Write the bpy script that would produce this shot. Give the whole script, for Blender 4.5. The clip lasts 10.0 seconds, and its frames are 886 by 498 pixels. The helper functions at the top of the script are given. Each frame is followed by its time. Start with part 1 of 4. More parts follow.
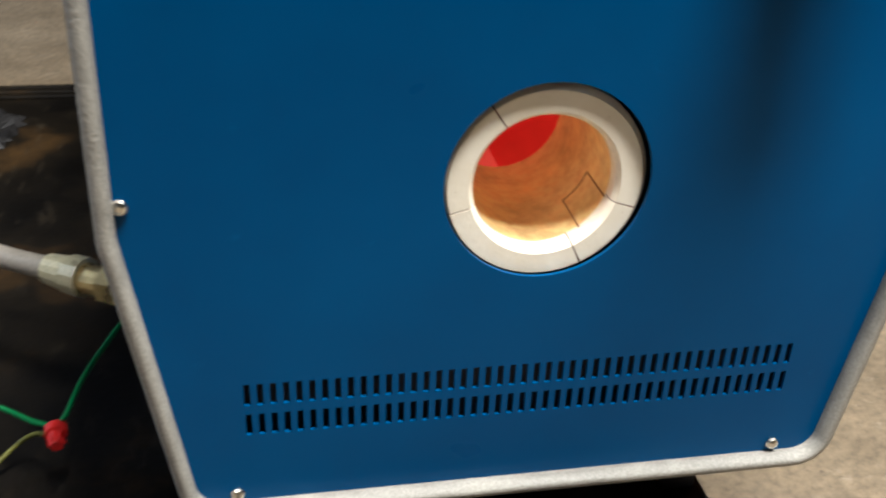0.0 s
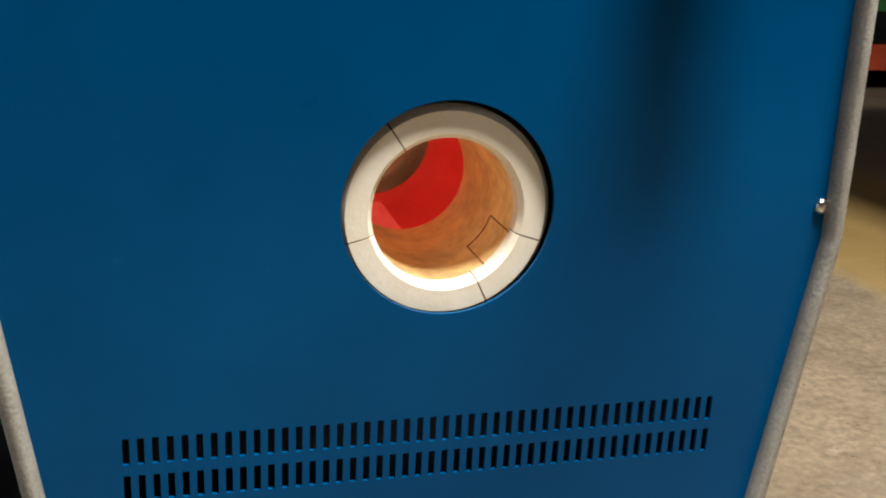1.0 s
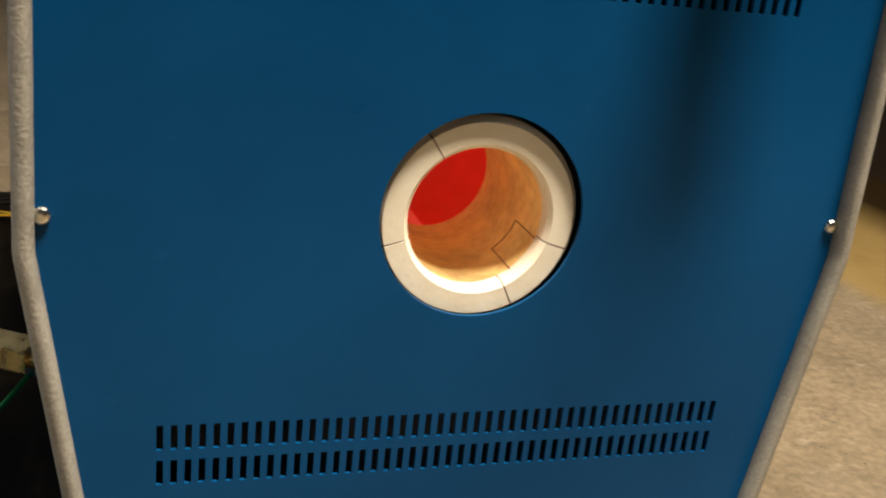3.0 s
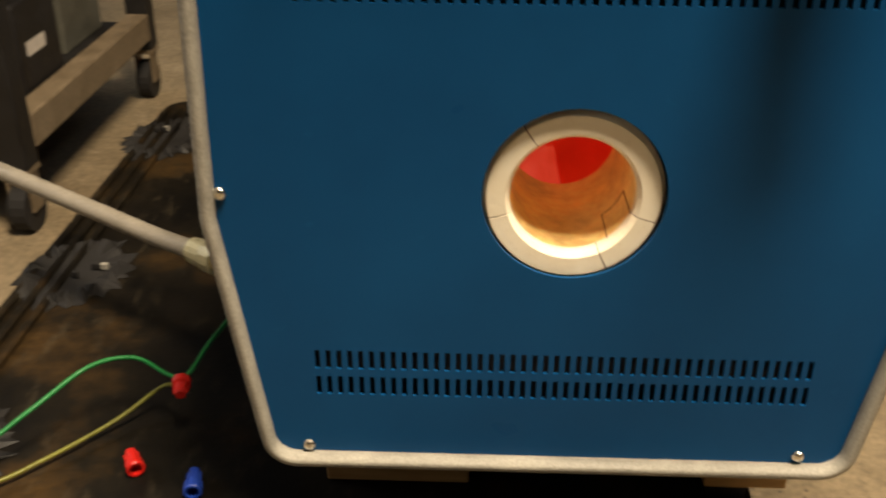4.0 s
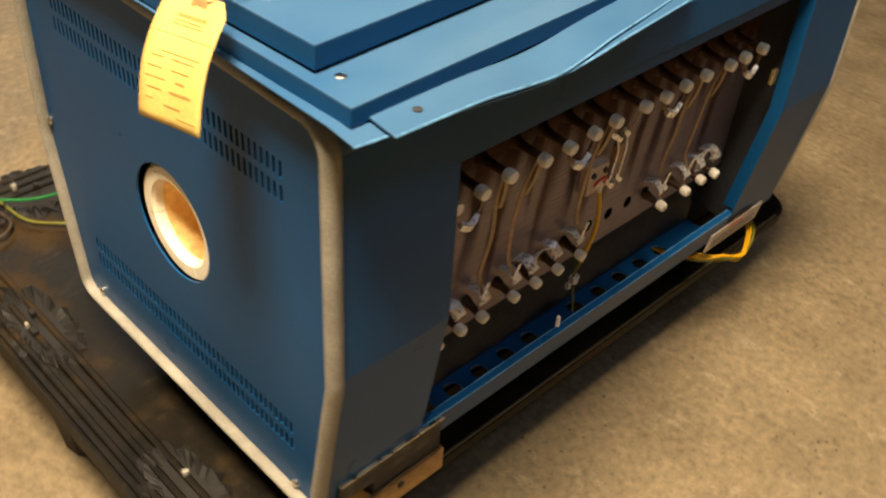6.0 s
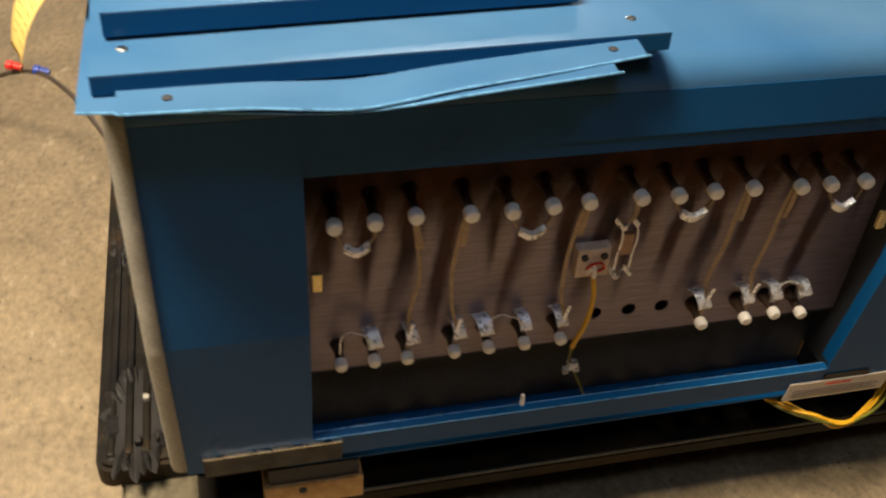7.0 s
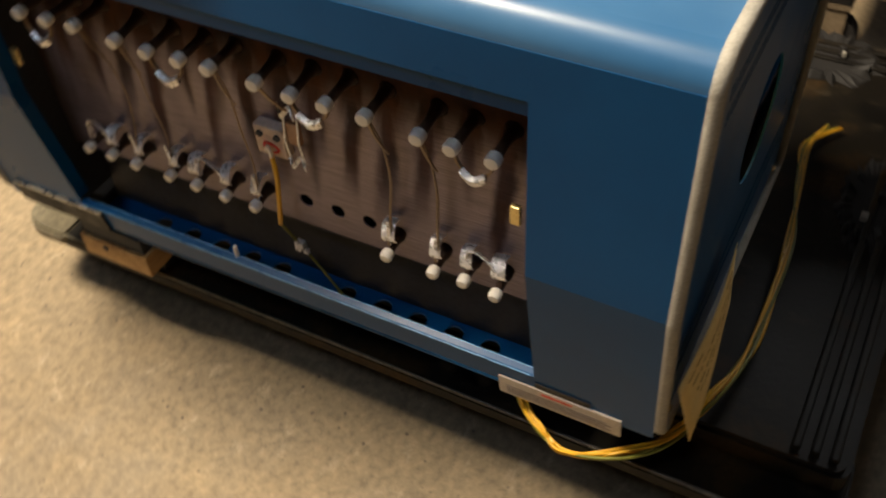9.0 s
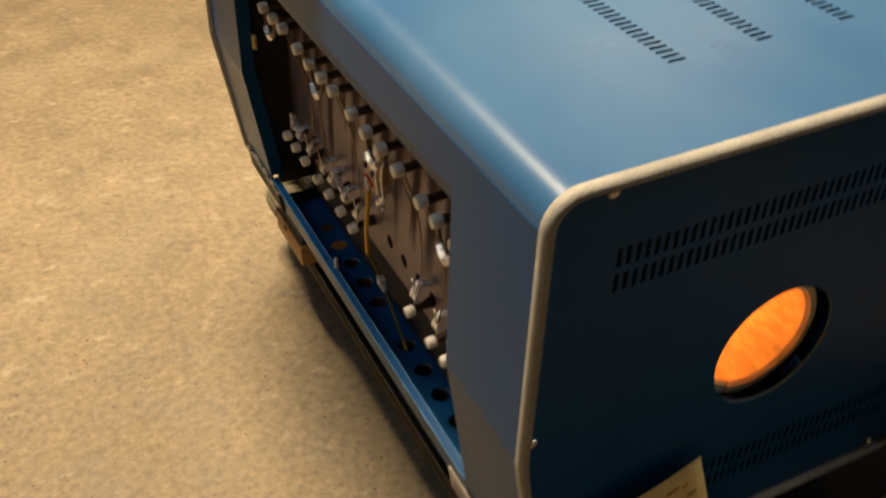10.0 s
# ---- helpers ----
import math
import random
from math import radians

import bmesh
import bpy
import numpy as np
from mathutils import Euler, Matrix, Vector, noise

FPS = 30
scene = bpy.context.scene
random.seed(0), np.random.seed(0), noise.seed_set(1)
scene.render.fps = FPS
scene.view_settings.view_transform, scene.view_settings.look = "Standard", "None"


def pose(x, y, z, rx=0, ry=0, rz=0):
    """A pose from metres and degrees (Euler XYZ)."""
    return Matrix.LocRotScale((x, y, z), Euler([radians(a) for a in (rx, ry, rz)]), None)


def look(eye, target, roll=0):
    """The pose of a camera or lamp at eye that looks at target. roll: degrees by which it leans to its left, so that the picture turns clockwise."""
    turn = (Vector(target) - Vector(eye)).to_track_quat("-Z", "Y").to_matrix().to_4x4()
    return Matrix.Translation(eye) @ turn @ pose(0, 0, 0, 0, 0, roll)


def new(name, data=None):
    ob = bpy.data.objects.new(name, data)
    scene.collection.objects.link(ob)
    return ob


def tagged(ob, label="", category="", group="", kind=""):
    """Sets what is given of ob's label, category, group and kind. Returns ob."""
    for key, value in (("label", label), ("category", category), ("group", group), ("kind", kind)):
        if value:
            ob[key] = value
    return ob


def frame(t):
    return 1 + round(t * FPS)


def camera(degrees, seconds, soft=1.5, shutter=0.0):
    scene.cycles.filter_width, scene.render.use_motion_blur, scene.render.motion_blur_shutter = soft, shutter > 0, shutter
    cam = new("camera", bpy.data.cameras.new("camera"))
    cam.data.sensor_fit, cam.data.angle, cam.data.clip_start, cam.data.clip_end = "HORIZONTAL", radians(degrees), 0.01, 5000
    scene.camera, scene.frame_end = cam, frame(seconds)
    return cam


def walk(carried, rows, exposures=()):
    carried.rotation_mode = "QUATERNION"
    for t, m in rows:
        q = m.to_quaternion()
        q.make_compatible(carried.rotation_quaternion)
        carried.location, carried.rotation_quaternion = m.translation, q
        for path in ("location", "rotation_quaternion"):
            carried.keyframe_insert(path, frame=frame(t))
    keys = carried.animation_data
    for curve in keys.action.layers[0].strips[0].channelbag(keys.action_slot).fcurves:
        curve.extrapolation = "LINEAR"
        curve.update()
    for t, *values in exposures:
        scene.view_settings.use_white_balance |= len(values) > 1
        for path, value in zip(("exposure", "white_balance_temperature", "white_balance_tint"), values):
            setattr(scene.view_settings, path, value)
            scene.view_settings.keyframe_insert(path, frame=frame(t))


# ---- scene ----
cam = camera(48.5, 10.0, soft=2.0, shutter=0.35)
PATH = [
    (0, (-0.172, -0.535, 0.759), (0.165, 1.171, -0.228), 2.4),
    (0.5, (-0.166, -0.513, 0.662), (0.361, 1.259, -0.101), 1.5),
    (1, (-0.156, -0.56, 0.643), (0.347, 1.287, 0.064), 2.8),
    (1.5, (-0.193, -0.584, 0.65), (0.414, 1.23, 0.065), 1.2),
    (2, (-0.21, -0.572, 0.659), (0.491, 1.201, 0.056), 3.4),
    (2.2, (-0.221, -0.559, 0.666), (0.493, 1.203, 0.045), 4.3),
    (3.3, (-0.176, -0.56, 0.679), (0.236, 1.271, -0.012), 7.2),
    (3.5, (-0.141, -0.577, 0.724), (0.057, 1.214, -0.144), 5.3),
    (3.7, (-0.099, -0.627, 0.746), (0.045, 1.147, -0.165), 4.6),
    (4, (-0.074, -0.65, 0.794), (-0.132, 1.114, -0.147), 0.3),
    (4.4, (0.048, -0.678, 0.86), (-0.253, 1.02, -0.152), 3.2),
    (4.5, (0.097, -0.688, 0.885), (-0.265, 0.999, -0.127), 3.0),
    (4.8, (0.202, -0.689, 1.009), (-0.251, 0.937, -0.064), 1.3),
    (5, (0.314, -0.677, 1.056), (-0.263, 0.88, -0.059), -1.4),
    (5.2, (0.418, -0.641, 1.092), (-0.284, 0.857, -0.033), -3.8),
    (5.5, (0.536, -0.543, 1.106), (-0.288, 0.854, -0.065), -2.1),
    (5.7, (0.625, -0.489, 1.124), (-0.288, 0.806, -0.096), 0.9),
    (6.8, (0.943, -0.021, 1.134), (-0.511, 0.564, -0.109), 6.0),
    (7, (0.954, 0.08, 1.137), (-0.541, 0.489, -0.128), 4.0),
    (7.2, (0.938, 0.159, 1.134), (-0.523, 0.517, -0.185), 5.7),
    (7.5, (0.94, 0.298, 1.126), (-0.532, 0.523, -0.209), 2.3),
    (8, (0.963, 0.539, 1.14), (-0.511, 0.26, -0.181), -4.1),
    (8.2, (0.951, 0.604, 1.142), (-0.504, 0.265, -0.187), -5.1),
    (8.5, (0.89, 0.768, 1.13), (-0.454, 0.314, -0.281), -6.4),
    (8.6, (0.868, 0.816, 1.139), (-0.419, 0.326, -0.311), -5.8),
    (9, (0.81, 1.015, 1.137), (-0.363, 0.309, -0.321), -4.6),
    (9.2, (0.797, 1.127, 1.136), (-0.283, 0.25, -0.301), 0.3),
    (9.5, (0.747, 1.25, 1.135), (-0.2, 0.157, -0.247), 1.5),
    (9.7, (0.697, 1.317, 1.128), (-0.175, 0.086, -0.185), 0.4),
    (10, (0.571, 1.363, 1.121), (-0.137, -0.043, -0.112), 0.4),
]
walk(cam, [(t, look(eye, target, roll)) for t, eye, target, roll in PATH],
     exposures=[(0.0, 0.0, 4850, 10), (1.0, -0.05, 5050, 10), (2.2, -0.10, 5500, 10), (3.3, -0.08, 6000, 10), (3.7, -0.22, 6400, 10), (4.4, -0.40, 6500, 10), (5.0, -0.30, 7000, 10), (5.5, -0.06, 7200, 10), (7.0, -0.10, 6200, 10),
                (8.5, 0.0, 5900, 10), (9.2, -0.05, 6300, 10), (10.0, -0.16, 6900, 10)])

# ---- world and lamps ----
W = bpy.data.worlds.new("workshop_air")
scene.world = W
W.use_nodes = True
W.node_tree.nodes["Background"].inputs[0].default_value = (1.0, 0.85, 0.66, 1)
W.node_tree.nodes["Background"].inputs[1].default_value = 0.006


def area_lamp(name, eye, target, sx, sy, power, colour):
    d = bpy.data.lights.new(name, "AREA")
    d.shape, d.size, d.size_y, d.energy, d.color = "RECTANGLE", sx, sy, power, colour
    ob = new(name, d)
    ob.matrix_world = look(eye, target)
    return ob


LAMPS = (
    ("lamp_over", (0.50, -0.62, 3.25), (0.50, -0.62, 0), 0.80, 0.80, 335, (1.0, 0.81, 0.56)),
    ("lamp_aisle", (1.78, 0.40, 3.25), (1.78, 0.40, 0), 0.5, 0.5, 14, (0.80, 0.88, 1.0)),
    # The next three are unseen lamps, added for sheen on the blue tops.
    ("sheen_lamp_south", (-3.4, -3.4, 3.25), (-3.4, -3.4, 0), 1.6, 1.6, 36, (1.0, 0.90, 0.78)),
    ("sheen_lamp_west", (-5.2, 1.4, 3.25), (-5.2, 1.4, 0), 1.6, 1.6, 150, (1.0, 0.95, 0.88)),
    ("sheen_lamp_north", (-3.4, 4.6, 3.25), (-3.4, 4.6, 0), 1.6, 1.6, 12, (1.0, 0.92, 0.80)),
)
for spec in LAMPS:
    area_lamp(*spec)
# added daylight, as from a window band assumed in the unseen west wall
area_lamp("west_sky_fill", (-6.98, 1.5, 2.5), (0, 1.5, 2.5), 14.0, 2.4, 14, (0.86, 0.95, 1.0))


# ---- materials ----
def material(name):
    m = bpy.data.materials.new(name)
    m.use_nodes = True
    nt = m.node_tree
    return m, nt, nt.nodes["Principled BSDF"]


def node(nt, kind, **values):
    n = nt.nodes.new(kind)
    for k, v in values.items():
        n.inputs[k.replace("_", " ")].default_value = v
    return n


def coords(nt, scale=(1, 1, 1), rot=(0, 0, 0)):
    tc = nt.nodes.new("ShaderNodeTexCoord")
    mp = nt.nodes.new("ShaderNodeMapping")
    mp.inputs["Scale"].default_value = scale
    mp.inputs["Rotation"].default_value = rot
    nt.links.new(tc.outputs["Object"], mp.inputs["Vector"])
    return mp.outputs["Vector"]


def noisy(nt, vec, scale, detail=4.0, rough=0.55):
    n = node(nt, "ShaderNodeTexNoise", Scale=scale, Detail=detail, Roughness=rough)
    nt.links.new(vec, n.inputs["Vector"])
    return n.outputs["Fac"]


def ramp(nt, fac, stops):
    r = nt.nodes.new("ShaderNodeValToRGB")
    el = r.color_ramp.elements
    while len(el) < len(stops):
        el.new(0.5)
    for e, (p, c) in zip(el, stops):
        e.position, e.color = p, (*c, 1) if len(c) == 3 else c
    nt.links.new(fac, r.inputs["Fac"])
    return r.outputs["Color"]


def mix(nt, fac, a, b, mode="MIX"):
    m = nt.nodes.new("ShaderNodeMix")
    m.data_type, m.blend_type = "RGBA", mode
    for sock, v in ((m.inputs["Factor"], fac), (m.inputs["A"], a), (m.inputs["B"], b)):
        if isinstance(v, (int, float)):
            sock.default_value = v
        elif isinstance(v, tuple):
            sock.default_value = (*v, 1)
        else:
            nt.links.new(v, sock)
    return m.outputs["Result"]


def bump(nt, p, height, strength, distance=0.002):
    b = node(nt, "ShaderNodeBump", Strength=strength, Distance=distance)
    nt.links.new(height, b.inputs["Height"])
    nt.links.new(b.outputs["Normal"], p.inputs["Normal"])


def surface(name, colour, rough=0.5, metal=0.0, vary=0.25, scale=12.0, fine=180.0, bumps=0.15, rough_vary=0.15, stretch=(1, 1, 1)):
    """A surface with blotches at one scale, grain at a second and a fine relief."""
    m, nt, p = material(name)
    v = coords(nt, stretch)
    big, small = noisy(nt, v, scale), noisy(nt, v, fine, 2.0)
    dark = tuple(c * (1 - vary) for c in colour)
    light = tuple(min(1, c * (1 + vary * 0.6)) for c in colour)
    base = ramp(nt, big, [(0.3, dark), (0.7, light)])
    base = mix(nt, 0.35 * vary + 0.05, base, ramp(nt, small, [(0.35, (0, 0, 0)), (0.65, (1, 1, 1))]), "OVERLAY")
    nt.links.new(base, p.inputs["Base Color"])
    r = ramp(nt, big, [(0.3, (rough - rough_vary,) * 3), (0.7, (min(1, rough + rough_vary),) * 3)])
    nt.links.new(r, p.inputs["Roughness"])
    p.inputs["Metallic"].default_value = metal
    if bumps:
        bump(nt, p, small, bumps, 0.0015)
    return m


def blue_paint(name, pale_film=0.0, gloss=0.13):
    """Enamel; the second argument is the share of pale film: dusty, rubbed haze plus lamp sheen put into the colour."""
    m, nt, p = material(name)
    v = coords(nt)
    big, mid, peel = noisy(nt, v, 5.0), noisy(nt, v, 38.0, 6.0, 0.65), noisy(nt, v, 700.0, 2.0)
    base = ramp(nt, big, [(0.3, (0.003, 0.052, 0.165)), (0.7, (0.005, 0.070, 0.210))])
    scuff = ramp(nt, mid, [(0.66, (0, 0, 0)), (0.82, (0.35, 0.35, 0.35))])
    base = mix(nt, scuff, base, (0.025, 0.150, 0.34))
    if pale_film:
        haze = noisy(nt, coords(nt, (1, 0.6, 1), (0, 0, 0.4)), 4.0, 5.0, 0.6)
        base = mix(nt, ramp(nt, haze, [(0.32, (pale_film * 0.55,) * 3), (0.70, (pale_film * 1.5,) * 3)]), base, (0.27, 0.44, 0.54))
    nt.links.new(base, p.inputs["Base Color"])
    nt.links.new(ramp(nt, big, [(0.3, (0.26,) * 3), (0.7, (0.38,) * 3)]), p.inputs["Roughness"])
    p.inputs["Specular IOR Level"].default_value = gloss
    bump(nt, p, peel, 0.06, 0.0006)
    return m


def concrete():
    m, nt, p = material("worn_concrete")
    v = coords(nt)
    big, mid, small = noisy(nt, v, 1.3, 6.0), noisy(nt, v, 9.0, 8.0, 0.65), noisy(nt, v, 70.0, 5.0, 0.7)
    base = ramp(nt, big, [(0.30, (0.160, 0.120, 0.071)), (0.70, (0.225, 0.175, 0.108))])
    base = mix(nt, 0.32, base, ramp(nt, mid, [(0.34, (0.26, 0.26, 0.26)), (0.66, (0.76, 0.76, 0.76))]), "OVERLAY")
    base = mix(nt, 0.45, base, ramp(nt, small, [(0.35, (0.2, 0.2, 0.2)), (0.65, (0.8, 0.8, 0.8))]), "OVERLAY")
    # pale scrapes, grey wear and dark pits
    pale = ramp(nt, noisy(nt, coords(nt, (1, 1.5, 1), (0, 0, 0.6)), 14.0, 9.0, 0.70), [(0.575, (0, 0, 0)), (0.68, (0.62, 0.62, 0.62))])
    base = mix(nt, pale, base, (0.365, 0.300, 0.207))
    grey = ramp(nt, noisy(nt, coords(nt, (1, 1, 1), (0, 0, 0.2)), 3.1, 5.0, 0.6), [(0.55, (0, 0, 0)), (0.75, (0.22, 0.22, 0.22))])
    base = mix(nt, grey, base, (0.20, 0.175, 0.14))
    vo = node(nt, "ShaderNodeTexVoronoi", Scale=42.0)
    nt.links.new(v, vo.inputs["Vector"])
    pits = ramp(nt, vo.outputs["Distance"], [(0.07, (0.85, 0.85, 0.85)), (0.14, (0, 0, 0))])
    keep = ramp(nt, noisy(nt, v, 6.0, 3.0), [(0.45, (0, 0, 0)), (0.54, (1, 1, 1))])
    pits = mix(nt, 1.0, pits, keep, "MULTIPLY")
    base = mix(nt, pits, base, (0.06, 0.045, 0.032))
    # lane of old yellow paint along the aisle
    sep = nt.nodes.new("ShaderNodeSeparateXYZ")
    nt.links.new(v, sep.inputs["Vector"])
    wob = nt.nodes.new("ShaderNodeMath")
    wob.operation = "MULTIPLY_ADD"
    nt.links.new(mid, wob.inputs[0])
    wob.inputs[1].default_value = 0.10
    nt.links.new(sep.outputs["X"], wob.inputs[2])
    rng = nt.nodes.new("ShaderNodeMapRange")
    rng.inputs["From Min"].default_value, rng.inputs["From Max"].default_value = 1.26, 1.34
    nt.links.new(wob.outputs[0], rng.inputs["Value"])
    rng2 = nt.nodes.new("ShaderNodeMapRange")
    rng2.inputs["From Min"].default_value, rng2.inputs["From Max"].default_value = 2.15, 2.05
    nt.links.new(wob.outputs[0], rng2.inputs["Value"])
    both = nt.nodes.new("ShaderNodeMath")
    both.operation = "MULTIPLY"
    nt.links.new(rng.outputs[0], both.inputs[0])
    nt.links.new(rng2.outputs[0], both.inputs[1])
    part_lane = nt.nodes.new("ShaderNodeMath")
    part_lane.operation = "MULTIPLY"
    nt.links.new(both.outputs[0], part_lane.inputs[0])
    part_lane.inputs[1].default_value = 0.75
    base = mix(nt, part_lane.outputs[0], base, (0.26, 0.17, 0.035))
    nt.links.new(base, p.inputs["Base Color"])
    nt.links.new(ramp(nt, mid, [(0.3, (0.55,) * 3), (0.7, (0.85,) * 3)]), p.inputs["Roughness"])
    bump(nt, p, small, 0.35, 0.003)
    return m


def sums(nt, op, a, b, c=None):
    n = nt.nodes.new("ShaderNodeMath")
    n.operation = op
    for sock, v in zip(n.inputs, (a, b, c)):
        if isinstance(v, (int, float)):
            sock.default_value = v
        elif v is not None:
            nt.links.new(v, sock)
    return n.outputs[0]


def span(nt, v, a, b, lo=0.0, hi=1.0):
    n = node(nt, "ShaderNodeMapRange", From_Min=a, From_Max=b, To_Min=lo, To_Max=hi)
    n.interpolation_type = "SMOOTHSTEP"
    nt.links.new(v, n.inputs["Value"])
    return n.outputs[0]


def terminal_metal():
    """Brushed sheet, rusty brown along its upper edge with overhang shade painted in, and brown drips running down from
    each terminal.
    """
    m, nt, p = material("stained_sheet_steel")
    brush = noisy(nt, coords(nt, (1, 6, 260)), 4.0, 3.0)
    wob = noisy(nt, coords(nt, (1, 1, 0.5)), 26.0, 4.0, 0.6)
    base = ramp(nt, brush, [(0.3, (0.145, 0.118, 0.138)), (0.7, (0.30, 0.248, 0.290))])
    tc = nt.nodes.new("ShaderNodeTexCoord")
    sep = nt.nodes.new("ShaderNodeSeparateXYZ")
    nt.links.new(tc.outputs["Object"], sep.inputs["Vector"])
    y, z = sep.outputs["Y"], sep.outputs["Z"]
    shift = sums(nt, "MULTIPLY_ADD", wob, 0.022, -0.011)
    # Band along the top: rusty brown, darkened further for the overhang's shade.
    rust_shade = span(nt, sums(nt, "MULTIPLY_ADD", wob, 0.07, z), 0.545, 0.612)
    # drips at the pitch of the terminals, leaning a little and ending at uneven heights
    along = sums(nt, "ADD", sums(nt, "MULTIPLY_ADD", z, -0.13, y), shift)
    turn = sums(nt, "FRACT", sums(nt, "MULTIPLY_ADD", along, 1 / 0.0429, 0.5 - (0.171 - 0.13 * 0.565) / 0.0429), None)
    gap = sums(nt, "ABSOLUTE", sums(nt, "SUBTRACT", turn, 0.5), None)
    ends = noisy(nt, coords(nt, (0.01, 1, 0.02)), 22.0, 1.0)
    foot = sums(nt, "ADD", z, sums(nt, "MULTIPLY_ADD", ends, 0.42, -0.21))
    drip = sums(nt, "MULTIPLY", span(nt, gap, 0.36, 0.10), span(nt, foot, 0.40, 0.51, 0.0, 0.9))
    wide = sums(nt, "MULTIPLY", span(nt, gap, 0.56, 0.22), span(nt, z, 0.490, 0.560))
    rust_shade = sums(nt, "MAXIMUM", rust_shade, sums(nt, "MAXIMUM", drip, wide))
    base = mix(nt, sums(nt, "MULTIPLY", rust_shade, 0.94), base, ramp(nt, wob, [(0.35, (0.012, 0.005, 0.002)), (0.65, (0.070, 0.024, 0.006))]))
    nt.links.new(base, p.inputs["Base Color"])
    nt.links.new(sums(nt, "MULTIPLY_ADD", rust_shade, -0.5, 0.5), p.inputs["Metallic"])
    nt.links.new(mix(nt, rust_shade, ramp(nt, brush, [(0.3, (0.34,) * 3), (0.7, (0.50,) * 3)]), (0.9, 0.9, 0.9)), p.inputs["Roughness"])
    nt.links.new(sums(nt, "MULTIPLY_ADD", rust_shade, -0.35, 0.5), p.inputs["Specular IOR Level"])
    bump(nt, p, brush, 0.08, 0.0008)
    return m


def ceramic_fibre():
    m, nt, p = material("refractory_fibre")
    v = coords(nt)
    big, fine = noisy(nt, v, 22.0, 5.0), noisy(nt, v, 240.0, 5.0, 0.7)
    base = ramp(nt, big, [(0.3, (0.84, 0.75, 0.58)), (0.7, (0.93, 0.87, 0.74))])
    specks = ramp(nt, fine, [(0.28, (0.4, 0.4, 0.4)), (0.38, (0, 0, 0))])
    base = mix(nt, specks, base, (0.42, 0.30, 0.17))
    nt.links.new(base, p.inputs["Base Color"])
    p.inputs["Roughness"].default_value = 0.9
    bump(nt, p, noisy(nt, v, 90.0, 5.0, 0.6), 0.22, 0.002)
    return m


def glow_liner(name, glow, strength):
    """Refractory deep inside the bore; its emission stands in for the light within."""
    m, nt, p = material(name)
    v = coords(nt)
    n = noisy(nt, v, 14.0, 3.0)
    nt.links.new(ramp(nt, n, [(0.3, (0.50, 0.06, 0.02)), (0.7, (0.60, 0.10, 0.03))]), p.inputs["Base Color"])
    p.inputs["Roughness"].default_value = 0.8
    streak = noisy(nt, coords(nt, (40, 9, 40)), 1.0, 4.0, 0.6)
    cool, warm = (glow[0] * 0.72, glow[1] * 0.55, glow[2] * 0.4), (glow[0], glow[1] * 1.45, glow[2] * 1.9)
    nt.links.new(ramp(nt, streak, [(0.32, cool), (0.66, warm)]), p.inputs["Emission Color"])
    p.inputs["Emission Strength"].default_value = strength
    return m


def paper(name, colour):
    return surface(name, colour, 0.75, 0, 0.08, 30.0, 300.0, 0.1)


def wood():
    m, nt, p = material("pine_board")
    v = coords(nt, (3, 22, 22))
    n = noisy(nt, v, 3.0, 5.0, 0.6)
    nt.links.new(ramp(nt, n, [(0.3, (0.30, 0.16, 0.055)), (0.7, (0.48, 0.29, 0.11))]), p.inputs["Base Color"])
    p.inputs["Roughness"].default_value = 0.7
    bump(nt, p, n, 0.2, 0.002)
    return m


BLUE = blue_paint("blue_enamel")
# Paler copy for tops and covers: dusty film with lamp sheen painted in.
SHEENBLUE = blue_paint("dusty_sheen_blue_enamel", 0.13, 0.34)
FLOOR = concrete()
PLATE = terminal_metal()
FIBRE = ceramic_fibre()
# Emissive liners put the red and orange light of the bore into the surface.
REDGLOW = glow_liner("red_glowing_liner", (1.0, 0.008, 0.002), 0.29)
ORANGEGLOW = glow_liner("orange_glowing_liner", (1.0, 0.42, 0.11), 6.0)
WOOD = wood()
TRIM = surface("grey_edge_trim", (0.29, 0.275, 0.24), 0.62, 0, 0.22, 30, 420, 0.35)


def stained_plastic():
    """Black plastic under amber grime and pale dusty streaks."""
    m, nt, p = material("dirty_black_plastic")
    v = coords(nt)
    big, fine = noisy(nt, v, 5.5, 6.0, 0.6), noisy(nt, v, 120.0, 3.0)
    base = ramp(nt, big, [(0.38, (0.002, 0.0015, 0.001)), (0.52, (0.006, 0.004, 0.0015)), (0.70, (0.046, 0.024, 0.005))])
    pale_film = ramp(nt, noisy(nt, coords(nt, (3, 1, 1), (0, 0, 0.5)), 14.0, 7.0, 0.68), [(0.56, (0, 0, 0)), (0.72, (0.55, 0.55, 0.55))])
    base = mix(nt, pale_film, base, (0.042, 0.033, 0.020))
    base = mix(nt, 0.2, base, ramp(nt, fine, [(0.35, (0, 0, 0)), (0.65, (1, 1, 1))]), "OVERLAY")
    nt.links.new(base, p.inputs["Base Color"])
    nt.links.new(ramp(nt, big, [(0.3, (0.45,) * 3), (0.7, (0.70,) * 3)]), p.inputs["Roughness"])
    p.inputs["Specular IOR Level"].default_value = 0.22
    bump(nt, p, fine, 0.3, 0.0015)
    return m


